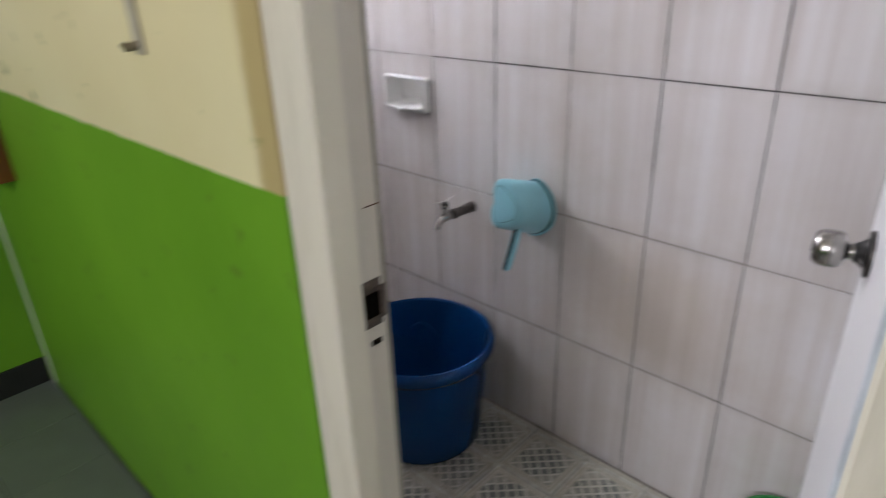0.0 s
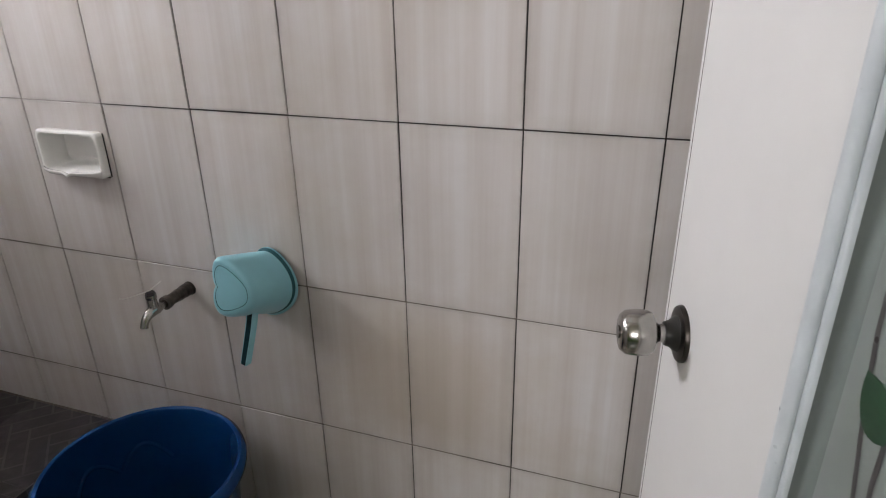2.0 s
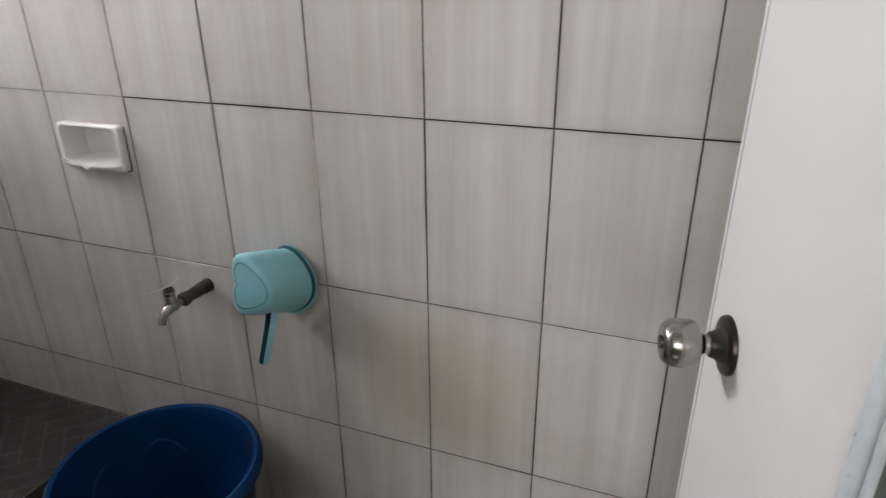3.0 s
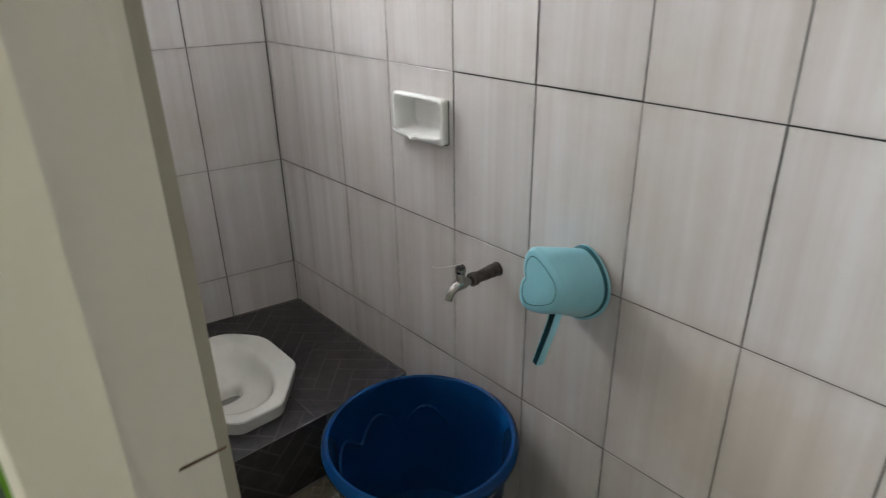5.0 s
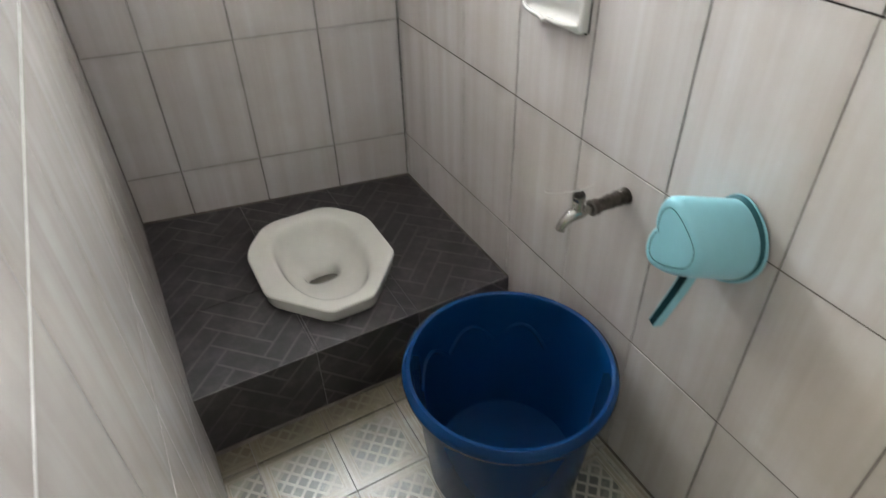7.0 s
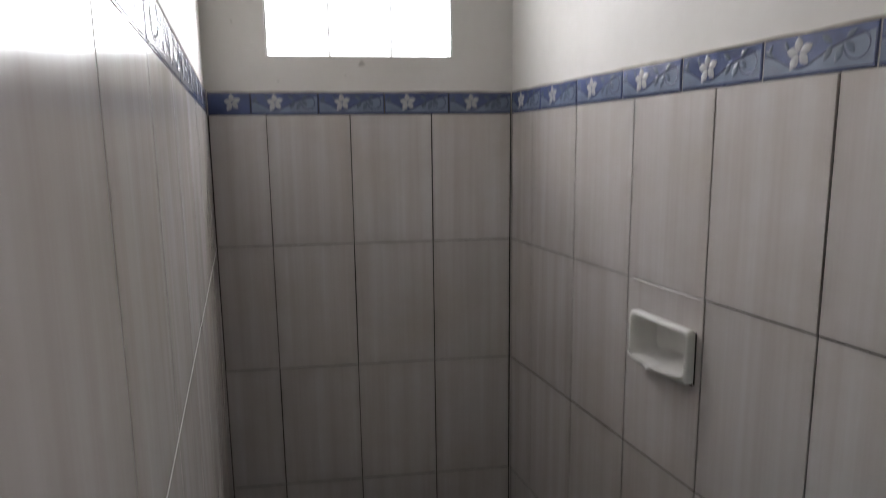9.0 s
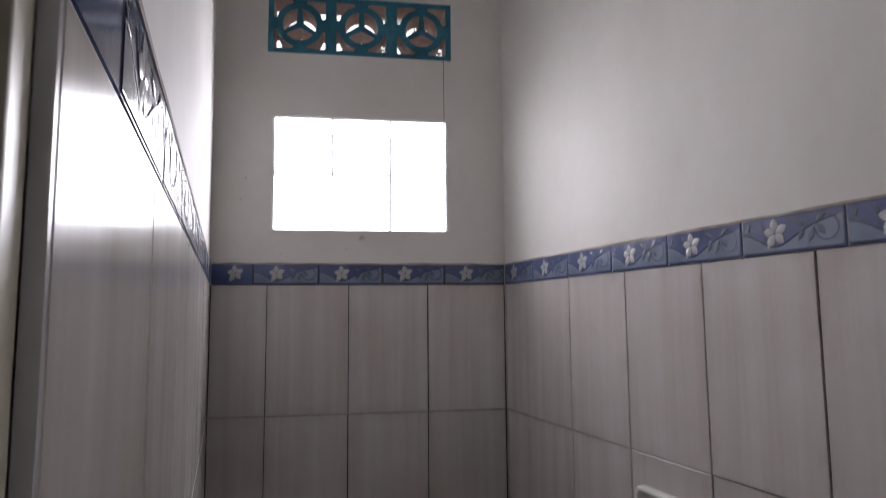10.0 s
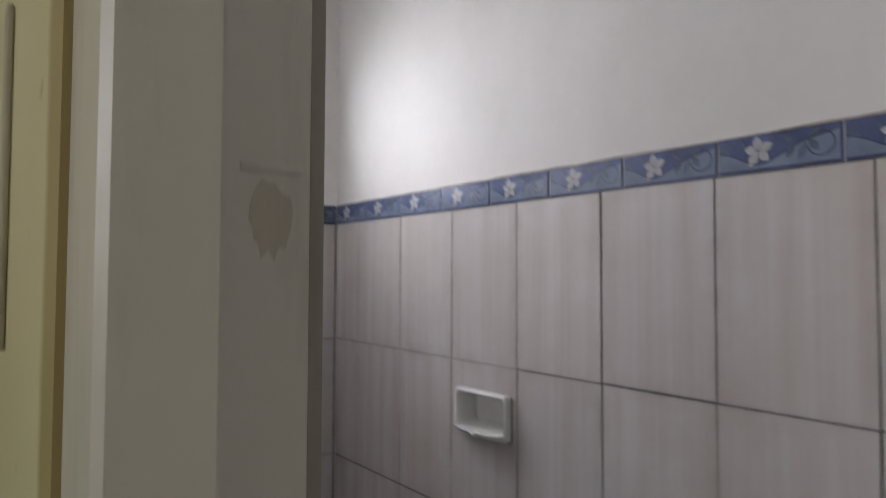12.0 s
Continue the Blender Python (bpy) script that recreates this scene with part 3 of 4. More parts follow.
# ---- the hall outside ----
hall_floor = structure(boxes("hall_floor", [((-4.1, -4.6, -0.12), (XW - 0.1, 0.35, -0.012))], M_GROUT), "hall floor of pale greenish ceramic tiles", "floor")
for ix in range(5):
    for iy in range(8):
        x0, y0 = XH - 0.3 * (ix + 1), 0.24 - 0.3 * (iy + 1)
        part("tile", tile_mesh("hall_tile", 0.298, 0.298, M_HFLOOR), None, hall_floor, m=pose(x0, y0, -0.006) @ jitter(0.0003))
boxes("paving", [((-4.0, -4.4, -0.011), (XH - 1.5, 0.24, -0.007)), ((XH - 1.5, -4.4, -0.011), (XH, -2.16, -0.007))], M_HFLOOR, hall_floor, Matrix())
structure(boxes("wall_hall_north", [((-4.1, 0.25, -0.1), (XW - 0.05, 0.37, 2.8))], M_HALL), "hall wall painted lime green and cream", "wall")
# unseen far wall; its opening is added to let the fill lamp in
structure(boxes("wall_hall_west", [((-4.1, -4.5, -0.1), (-4.0, -2.8, 2.8)), ((-4.1, -1.4, -0.1), (-4.0, 0.25, 2.8)), ((-4.1, -2.8, -0.1), (-4.0, -1.4, 1.5)), ((-4.1, -2.8, 2.6), (-4.0, -1.4, 2.8))], M_HALL),
          "unseen hall wall, green and cream, with an opening added for the fill lamp", "wall")
structure(boxes("wall_hall_south", [((-4.0, -4.5, -0.1), (XH, -4.4, 2.8))], M_HALL), "hall wall painted lime green and cream", "wall")
structure(boxes("ceiling_hall", [((-4.1, -4.6, 2.7), (XW - 0.06, 0.37, 2.78))], M_CEIL), "off-white painted hall ceiling", "ceiling")
structure(boxes("baseboard", [((XH - 1.6, 0.238, -0.006), (XH - 0.002, 0.2495, 0.10)), ((XH - 0.004, Y1 + 0.2, -0.006), (XH - 0.0005, 0.237, 0.012))], M_BLACK), "black glazed skirting along the hall wall", "baseboard")
shelf = tagged(empty("wall_shelf", pose(XH, -0.22, 0.93)), "small red brown wooden wall box hung on the hall wall", "shelf")
boxes("side", [((-0.11, -0.06, 0), (-0.0005, -0.045, 0.26))], M_WOOD, shelf, bevel=0.002)
boxes("side", [((-0.11, 0.045, 0), (-0.0005, 0.06, 0.26))], M_WOOD, shelf, bevel=0.002)
boxes("bottom", [((-0.11, -0.0449, 0), (-0.0005, 0.0449, 0.015))], M_WOOD, shelf, bevel=0.002)
boxes("front", [((-0.122, -0.06, 0.0), (-0.1101, 0.06, 0.26))], M_WOOD, shelf, bevel=0.002)
hook = tagged(empty("wall_hook", pose(XH, -1.352, 1.35)), "grey plastic hook strip on the cream hall wall", "hook")
boxes("plate", [((-0.006, -0.015, 0), (-0.0005, 0.015, 0.30))], M_GREY, hook, bevel=0.002)
bm = bmesh.new()
tube(bm, [(-0.005, 0, 0.016), (-0.014, 0, 0.012), (-0.022, 0, 0.012), (-0.026, 0, 0.018)], [0.006, 0.006, 0.007, 0.005])
part("prong", bm, plain("dark worn plastic", (0.20, 0.17, 0.12), 0.5), hook, smooth=True)

# ---- door ----
LATCH = Vector((-0.384, -2.2045, 0))
HINGE = Vector((-0.930, -2.339, 0))
DW, DH, DT = (HINGE - LATCH).length, 1.995, 0.036
d_dir = (HINGE - LATCH).normalized()       # from the latch edge to the hinges
d_n = d_dir.cross(Vector((0, 0, 1)))       # its face towards the window is -that
D = Matrix((d_dir, Vector((0, 0, 1)), d_n if d_n.y > 0 else -d_n)).transposed().to_4x4()
D.translation = LATCH + Vector((0, 0, 0.012))
door = structure(empty("door_1", D), "open white panelled door with a printed vine panel and steel knob", "door")
P0, P1, PB, PT = 0.359, DW - 0.11, 0.18, 1.86   # the printed panel
boxes("leaf", cells([0.0, P0 - 0.018, P1 + 0.018, DW], [0.0, PB - 0.018, PT + 0.018, DH], [(P0, P1, PB, PT)], -DT, 0.0), M_DOOR, door)
boxes("edge_strip", [((-0.0015, 0.0, -DT), (0.0, DH, 0.0))], M_DOOR, door)
boxes("edge_groove", [((0.0075, 0.0, 0.0001), (0.0085, DH, 0.0004))], M_GROUT, door, label="thin dark joint along the edge")
boxes("panel", [((P0 - 0.0178, PB - 0.0178, -0.026), (P1 + 0.0178, PT + 0.0178, -0.010))], M_PANEL, door, label="pale grey green printed panel")


def bead(x0, x1, y0, y1):
    """A moulding in three runs: a rounded ridge, a white shoulder and a hollow cove down to the panel."""
    ridge_prof = [(-0.036, 0.0003), (-0.0345, -0.001), (-0.033, 0.0008)] + [(-0.0235 - 0.0095 * math.cos(radians(a)), 0.0008 + 0.0062 * math.sin(radians(a))) for a in range(15, 181, 15)]
    shoulder_prof = [(-0.014, 0.0002), (-0.013, 0.0012), (-0.0105, 0.0022), (-0.007, 0.0022), (-0.0045, 0.0008), (-0.003, -0.0012)]
    cove_prof = [(-0.003, -0.0012)] + [(0.006 - 0.009 * math.cos(radians(a)), -0.0012 - 0.0086 * math.sin(radians(a))) for a in range(12, 91, 13)] + [(0.011, -0.0098)]

    def run(name, prof, material, parent, label=""):
        bm = bmesh.new()
        for a, b in (((x0, y0, 1, 1), (x1, y0, -1, 1)), ((x1, y0, -1, 1), (x1, y1, -1, -1)), ((x1, y1, -1, -1), (x0, y1, 1, -1)), ((x0, y1, 1, -1), (x0, y0, 1, 1))):
            loft(bm, [[(a[0] + a[2] * o, a[1] + a[3] * o, h), (b[0] + b[2] * o, b[1] + b[3] * o, h)] for o, h in prof], False)
        return part(name, bm, material, parent, label, True)
    ridge = run("moulding", ridge_prof, M_BEAD, door, "pale blue grey moulding round the panel")
    run("shoulder", shoulder_prof, M_BEAD, ridge)
    # the cove is coloured darker, for the band of shadow along it
    run("cove", cove_prof, M_COVESHADE, ridge, "inner slope of the moulding, its shade in the colour")


bead(P0, P1, PB, PT)
rnd = random.Random(5)
for s in range(2):
    pts = []
    for i in range(40):
        v = PB + 0.03 + (PT - PB - 0.06) * i / 39
        pts.append((P0 + 0.034 + s * 0.052 + 0.018 * math.sin(v * 7.5 + s * 2.1) + 0.008 * math.sin(v * 19 + s), v, -0.0096))
    bm = bmesh.new()
    rings = [[(x - 0.0024, y, z), (x + 0.0024, y, z)] for x, y, z in pts]
    loft(bm, rings, False)
    part("vine", bm, M_VINE, door, "printed dark vine stem")
    for i in range(2 + 2 * s, 38, 4):
        x, y, z = pts[i]
        side = -1 if s else 1
        a = radians(90 - side * rnd.uniform(30, 75))
        L, W = rnd.uniform(0.042, 0.054), rnd.uniform(0.017, 0.022)
        bm = bmesh.new()
        prof = [(0, 0), (0.06, 0.5), (0.16, 0.82), (0.3, 1.0), (0.45, 1.0), (0.6, 0.88), (0.75, 0.66), (0.88, 0.36), (1, 0)]
        ring = [(t * L, w * W) for t, w in prof] + [(t * L, -w * W) for t, w in prof[-2:0:-1]]
        x = min(max(x, P0 + 0.02), P1 - 0.02)
        pts2 = [(x + c * math.cos(a) - d * math.sin(a), y - 0.012 + c * math.sin(a) + d * math.cos(a), -0.0093 + 0.0002 * s) for c, d in ring]
        pts2 = [(min(max(p[0], P0 + 0.006), P1 - 0.006), p[1], p[2]) for p in pts2]
        bm.faces.new([bm.verts.new(p) for p in pts2])
        part("printed_leaf", bm, M_LEAF, door)
bm = bmesh.new()
for kk in range(5):
    a0 = kk * 2 * math.pi / 5
    ring = [(P0 + 0.085 + r * math.cos(a0 + da), 1.47 + r * math.sin(a0 + da), -0.0088) for r, da in ((0.004, 0), (0.02, 0.45), (0.034, 0.25), (0.034, -0.25), (0.02, -0.45))]
    bm.faces.new([bm.verts.new(p) for p in ring])
part("printed_flower", bm, M_PINK, door, "printed pink flower")
knob = empty("knob", pose(0.074, 1.060, 0.0))
knob.parent = door
bm = bmesh.new()
lathe(bm, [(0.0335, 0.0), (0.0335, 0.003), (0.032, 0.0055), (0.026, 0.0065), (0.014, 0.0068)], 40, True)
part("rosette", bm, M_STEELDK, knob, "tarnished round rosette", True)
bm = bmesh.new()
lathe(bm, [(0.0215, 0.0066), (0.0195, 0.010), (0.0155, 0.015), (0.0138, 0.0205), (0.0125, 0.021)], 32, True)
part("collar", bm, M_DARKSTEEL, knob, "blackened conical collar", True)
bm = bmesh.new()
lathe(bm, [(0.0112, 0.0205), (0.0108, 0.026), (0.014, 0.030), (0.0235, 0.034), (0.0265, 0.040), (0.0272, 0.052), (0.0258, 0.064), (0.021, 0.070), (0.018, 0.071)], 40, True)
part("grip", bm, M_STEEL, knob, "brushed steel grip", True)
bm = bmesh.new()
lathe(bm, [(0.008, 0.0705), (0.0075, 0.0725)], 20, True)
part("keyhole", bm, M_STEELDK, knob, "", True)
for z in (0.25, 1.0, 1.75):
    bm = bmesh.new()
    tube(bm, [(DW - 0.001, z - 0.045, -DT - 0.006), (DW - 0.001, z + 0.045, -DT - 0.006)], 0.006)
    part("hinge", bm, M_STEELDK, door, smooth=True)

# ---- window and vents ----
window = structure(empty("window_1", F_N), "window of six moulded glass blocks, two rows of three", "window")
gu = (GLASS[1] - GLASS[0]) / 3
gv = (GLASS[3] - GLASS[2]) / 2
bars = [((GLASS[0] + i * gu - 0.002, GLASS[2], -0.085), (GLASS[0] + i * gu + 0.002, GLASS[3], -0.012)) for i in (1, 2)]
rim = 0.006
bars += [((GLASS[0], GLASS[2], -0.085), (GLASS[0] + rim, GLASS[3], -0.008)), ((GLASS[1] - rim, GLASS[2], -0.085), (GLASS[1], GLASS[3], -0.008))]
for i in range(3):
    a = GLASS[0] + i * gu + (rim if i == 0 else 0.003)
    b = GLASS[0] + (i + 1) * gu - (rim if i == 2 else 0.003)
    for v in (GLASS[2], GLASS[2] + gv, GLASS[3]):
        bars.append(((a, max(GLASS[2], v - 0.002), -0.085), (b, min(GLASS[3], v + 0.002), -0.012)))
boxes("mortar", bars, M_MORTAR, window, Matrix(), "pale mortar joints")


def glass_block(w, h):
    """A hollow-looking block: rounded border and a face with a sunk pattern of small ribs."""
    bm = bmesh.new()
    nx, ny = 20, 20
    for z, sgn in ((-0.004, 1), (-0.078, -1)):
        grid = []
        for j in range(ny + 1):
            row = []
            for i in range(nx + 1):
                x, y = i / nx, j / ny
                e = min(x, 1 - x, y, 1 - y)
                dz = -0.010 * (1 - min(e / 0.06, 1)) ** 2 - 0.005 * max(0, min((e - 0.11) / 0.03, 1))
                rib = 0.0012 * math.sin(9 * math.pi * (x + y)) * max(0, min((e - 0.12) / 0.05, 1))
                row.append(bm.verts.new((x * w, y * h, z + sgn * (dz + rib))))
            grid.append(row)
        for j in range(ny):
            for i in range(nx):
                bm.faces.new((grid[j][i], grid[j][i + 1], grid[j + 1][i + 1], grid[j + 1][i]))
        if sgn == 1:
            first = grid
    loop_a = first[0][:] + [r[-1] for r in first[1:]] + first[-1][-2::-1] + [r[0] for r in first[-2:0:-1]]
    loop_b = grid[0][:] + [r[-1] for r in grid[1:]] + grid[-1][-2::-1] + [r[0] for r in grid[-2:0:-1]]
    for i in range(len(loop_a)):
        k2 = (i + 1) % len(loop_a)
        bm.faces.new((loop_a[i], loop_a[k2], loop_b[k2], loop_b[i]))
    return to_mesh("pane", bm, M_GLASS, True)


gw, gh = gu - 0.0045, gv - 0.0045
g_mesh = glass_block(gw, gh)
for i in range(3):
    for j in range(2):
        ob = part("glass_block", g_mesh, None, window, m=Matrix.Translation((GLASS[0] + i * gu + 0.00225, GLASS[2] + j * gv + 0.00225, -0.008)))
        ob.visible_shadow = False


def vent_block():
    """One pierced block: square rim, ring and three spokes; drawn as an outline grid of solid prisms."""
    bm = bmesh.new()
    front, back = 0.0, -0.09
    s, r0, r1 = 0.1, 0.054, 0.076
    rimw = 0.018

    def prism(pts):
        loft(bm, [[(x, y, front) for x, y in pts], [(x, y, back) for x, y in pts]], True, True, True)
    for a in ((-s, -s, s, -s + rimw), (-s, s - rimw, s, s), (-s, -s + rimw, -s + rimw, s - rimw), (s - rimw, -s + rimw, s, s - rimw)):
        prism([(a[0], a[1]), (a[2], a[1]), (a[2], a[3]), (a[0], a[3])])
    for i in range(32):
        a, b = 2 * math.pi * i / 32, 2 * math.pi * (i + 1) / 32
        prism([(r0 * math.cos(a), r0 * math.sin(a)), (r1 * math.cos(a), r1 * math.sin(a)), (r1 * math.cos(b), r1 * math.sin(b)), (r0 * math.cos(b), r0 * math.sin(b))])
    for deg in (0, 90, 180, 270):          # webs from the ring to the rim
        c, q = math.cos(radians(deg)), math.sin(radians(deg))
        prism([(0.070 * c - u * q, 0.070 * q + u * c) for u in (-0.02, 0.02)] + [(0.084 * c - u * q, 0.084 * q + u * c) for u in (0.024, -0.024)])
    for deg in (90, 210, 330):
        c, q = math.cos(radians(deg)), math.sin(radians(deg))
        prism([(-u * q + 0.0 * c, u * c) for u in (-0.011, 0.011)] + [(0.055 * c - u * q, 0.055 * q + u * c) for u in (0.007, -0.007)])
    me = to_mesh("vent_block", bm, M_CONC)
    me.materials.append(M_TEAL)
    for p in me.polygons:
        if p.normal.z > 0.9:
            p.material_index = 1
    return me


boxes("crack", [((-0.197, GLASS[3], -0.0052), (-0.1955, VENT[2], -0.0046))], M_GROUT, wall_north, Matrix(), "hairline crack in the plaster")
vents = structure(empty("vent", F_N), "row of pierced concrete vent blocks, their faces painted teal", "vent")
v_mesh = vent_block()
for i in range(3):
    ob = part("vent_block", v_mesh, None, vents, m=Matrix.Translation((VENT[0] + 0.1 + 0.2 * i, (VENT[2] + VENT[3]) / 2, -0.008)) @ Matrix.Diagonal((1, 0.99, 1, 1)))

# ---- the yard outside ----
def glow_material():
    k = Mat("bright overcast sky", 1.0)
    k.color((0.8, 0.8, 0.8))
    k.b.inputs["Emission Color"].default_value = (1.0, 0.985, 0.96, 1)
    k.b.inputs["Emission Strength"].default_value = 4.5
    return k.m


structure(boxes("backdrop", [((-16, 9.0, -0.3), (16, 9.1, 12.0))], glow_material()), "plain bright overcast sky behind the house", "sky")
# unseen ground, kept pale so that light bounces up into the vents
structure(boxes("ground", [((-60, 0.6, -0.4), (60, 120, -0.3))], M_GROUND), "unseen ground behind the house, pale to bounce light", "ground")
tree = tagged(empty("tree", pose(1.05, 4.6, -0.31)), "small leafy tree with yellow green leaves behind the house", "tree")
bm = bmesh.new()
tube(bm, [(0, 0, 0), (0.05, 0.02, 1.2), (-0.04, 0.05, 2.4), (0.02, 0, 3.6), (0.1, 0, 5.0)], [0.11, 0.09, 0.075, 0.055, 0.02])
for a, z in ((0.4, 2.6), (2.3, 3.0), (4.2, 3.4), (5.4, 3.8), (1.4, 4.1)):
    c, q = math.cos(a), math.sin(a)
    tube(bm, [(0, 0, z), (0.35 * c, 0.35 * q, z + 0.35), (0.75 * c, 0.75 * q, z + 0.9)], [0.04, 0.028, 0.008], 6)
part("trunk", bm, M_BARK, tree, smooth=True)
bm = bmesh.new()
rl = random.Random(9)
for i in range(1500):
    a, e, r = rl.uniform(0, 6.283), rl.uniform(-0.6, 1.2), 0.9 * rl.random() ** 0.4
    c = Vector((r * math.cos(a) * math.cos(e), r * math.sin(a) * math.cos(e), 4.0 + 0.95 * r * math.sin(e)))
    c.z += 0.2 * math.sin(3 * a)
    q = Euler((rl.uniform(-1, 1), rl.uniform(-1, 1), a)).to_matrix()
    L = rl.uniform(0.05, 0.09)
    bm.faces.new([bm.verts.new(c + q @ Vector(p)) for p in ((0, 0, 0), (L * 0.5, L * 0.3, 0.01), (L, 0, 0), (L * 0.5, -L * 0.3, 0.01))])
part("crown", bm, M_FOL, tree)

# ---- squat toilet ----
toilet = tagged(empty("squat_toilet", pose(-0.462, -0.385, ZP)), "cream white porcelain squat toilet set on the dark platform", "toilet")


def pan_outline(inset, z, n=64):
    """The eight-sided rim with rounded corners, seen from above."""
    fine = 96
    hw, fr, bk = 0.200 - inset, -0.240 + inset, 0.250 - inset
    corners = [(-hw, 0.130), (-hw, -0.085), (-0.065, fr), (0.065, fr), (hw, -0.085), (hw, 0.130), (0.105, bk), (-0.105, bk)]
    pts = []
    m = len(corners)
    for i in range(m):
        p0, p1, p2 = (Vector(corners[(i + d) % m]) for d in (-1, 0, 1))
        r = 0.05 if i >= 5 or i == 0 else 0.022
        a, b = p1 + (p0 - p1).normalized() * r, p1 + (p2 - p1).normalized() * r
        for s in range(n // m):
            f = s / (n // m - 1)
            q = a * (1 - f) ** 2 + p1 * 2 * f * (1 - f) + b * f * f
            pts.append((q.x, q.y, z))
    out, seg = [], [math.dist(pts[i], pts[(i + 1) % len(pts)]) for i in range(len(pts))]
    total, walked, i = sum(seg), 0.0, 0
    for j in range(fine):                  # points at even steps round the rim
        goal = total * j / fine
        while walked + seg[i] < goal:
            walked += seg[i]
            i += 1
        f = (goal - walked) / max(seg[i], 1e-9)
        p, q = pts[i], pts[(i + 1) % len(pts)]
        out.append(tuple(u + (v - u) * f for u, v in zip(p, q)))
    return out


def bowl_ring(s, z, cx=0.0, cy=0.0, flat_y=1.0, n=64):
    """Rings of the bowl with as many points, in step with the rim."""
    out = []
    base = pan_outline(0, 0, n)
    for x, y, _ in base:
        a = math.atan2(y / 0.245, x / 0.2)
        c, q = math.cos(a), math.sin(a)
        sx = 0.128 if q > 0 else 0.128 - 0.012 * abs(q)
        ex = 0.68 if q > 0 else 0.85
        px_ = sx * math.copysign(abs(c) ** ex, c)
        py_ = 0.195 * math.copysign(abs(q) ** ex, q)
        out.append((cx + s * px_, cy + s * flat_y * py_ + 0.005, z))
    return out


TH = 0.05
bm = bmesh.new()
rings = [pan_outline(0.012, 0.0008), pan_outline(0.007, 0.012), pan_outline(0.004, TH - 0.012), pan_outline(0.0, TH - 0.006), pan_outline(0.003, TH - 0.001), pan_outline(0.009, TH)]
rings += [bowl_ring(1.10, TH - 0.0008), bowl_ring(1.05, TH - 0.003), bowl_ring(1.01, TH - 0.008), bowl_ring(0.975, TH - 0.017), bowl_ring(0.94, TH - 0.030), bowl_ring(0.89, TH - 0.046), bowl_ring(0.81, TH - 0.062, 0, 0.005),
          bowl_ring(0.70, TH - 0.074, 0, 0.012, 0.92), bowl_ring(0.58, TH - 0.083, 0, 0.020, 0.74), bowl_ring(0.49, TH - 0.091, 0, 0.026, 0.54), bowl_ring(0.43, TH - 0.101, 0, 0.029, 0.40), bowl_ring(0.39, TH - 0.118, 0, 0.030, 0.34), bowl_ring(0.36, TH - 0.15, 0, 0.030, 0.32)]
loft(bm, rings, True, False, False)
part("pan", bm, M_PORC, toilet, smooth=True)
# water sheet whose grey holds the shadow of the drain
bm = bmesh.new()
bm.faces.new([bm.verts.new(p) for p in bowl_ring(0.40, TH - 0.126, 0, 0.030, 0.35)])
part("water", bm, plain("still water toned as drain shadow", (0.20, 0.19, 0.165), 0.08), toilet, "standing water, darkened for the drain's shadow")

# ---- bucket ----
bucket = tagged(empty("bucket", pose(-0.264, -1.085, 0.0)), "large empty deep blue plastic tub on the tiled floor", "bucket")
bm = bmesh.new()
lathe(bm, [(0.02, 0.004), (0.176, 0.004), (0.186, 0.010), (0.190, 0.02), (0.2135, 0.285), (0.2165, 0.322), (0.2185, 0.3265), (0.2255, 0.3285), (0.2285, 0.334), (0.2355, 0.3405), (0.2405, 0.350), (0.2425, 0.362), (0.2405, 0.373),
           (0.231, 0.3815), (0.223, 0.379), (0.2195, 0.370), (0.2165, 0.33), (0.183, 0.03), (0.176, 0.016), (0.15, 0.012), (0.02, 0.012)], 72)
part("shell", bm, M_BLUE, bucket, smooth=True)
bm = bmesh.new()
lathe(bm, [(0.0201, 0.0045), (0.0201, 0.0118)], 24, True)
part("base_plug", bm, M_BLUE, bucket, smooth=True)
bm = bmesh.new()
for s in range(3):                         # moulded scallops inside the wall
    path = []
    for i in range(13):
        a = radians(28 + 38 * s + 36 * i / 12)
        z = 0.235 + 0.055 * math.sin(math.pi * i / 12)
        r = 0.183 + (0.2165 - 0.183) * (z - 0.03) / 0.30 - 0.0012
        path.append((r * math.cos(a), r * math.sin(a), z))
    tube(bm, path, 0.0058, 8)
part("scallop_relief", bm, M_BLUE, bucket, smooth=True)

# ---- dipper on the wall ----
dipper = tagged(empty("water_dipper", pose(-0.0, -1.345, 0.80)), "aqua plastic heart-shaped water dipper hung against the wall tiles", "dipper")


def heart(s, turn, x, cy, cz, soft=0.0, n=64):
    """A plump heart across the wall's normal, its tip turned by the angle; soft rounds it off."""
    out = []
    for i in range(n):
        t = 2 * math.pi * i / n
        hx = 16 * math.sin(t) ** 3
        hy = 13.0 * math.cos(t) - 4.6 * math.cos(2 * t) - 1.2 * math.cos(3 * t)
        p = Vector((hx / 16, (hy + 4.2) / 14.0))
        q0 = Vector((math.sin(t) * 1.02, math.cos(t) * 0.93))
        sf = soft + (0.85 - soft) * max(0.0, -math.cos(t)) ** 1.3 if soft < 0.85 else soft   # the tip is blunt
        p = (p * (1 - sf) + q0 * sf) * s
        p.y *= 0.77
        c, q = math.cos(turn), math.sin(turn)
        out.append((x, cy - (p.x * c - p.y * q), cz + p.x * q + p.y * c))
    return out


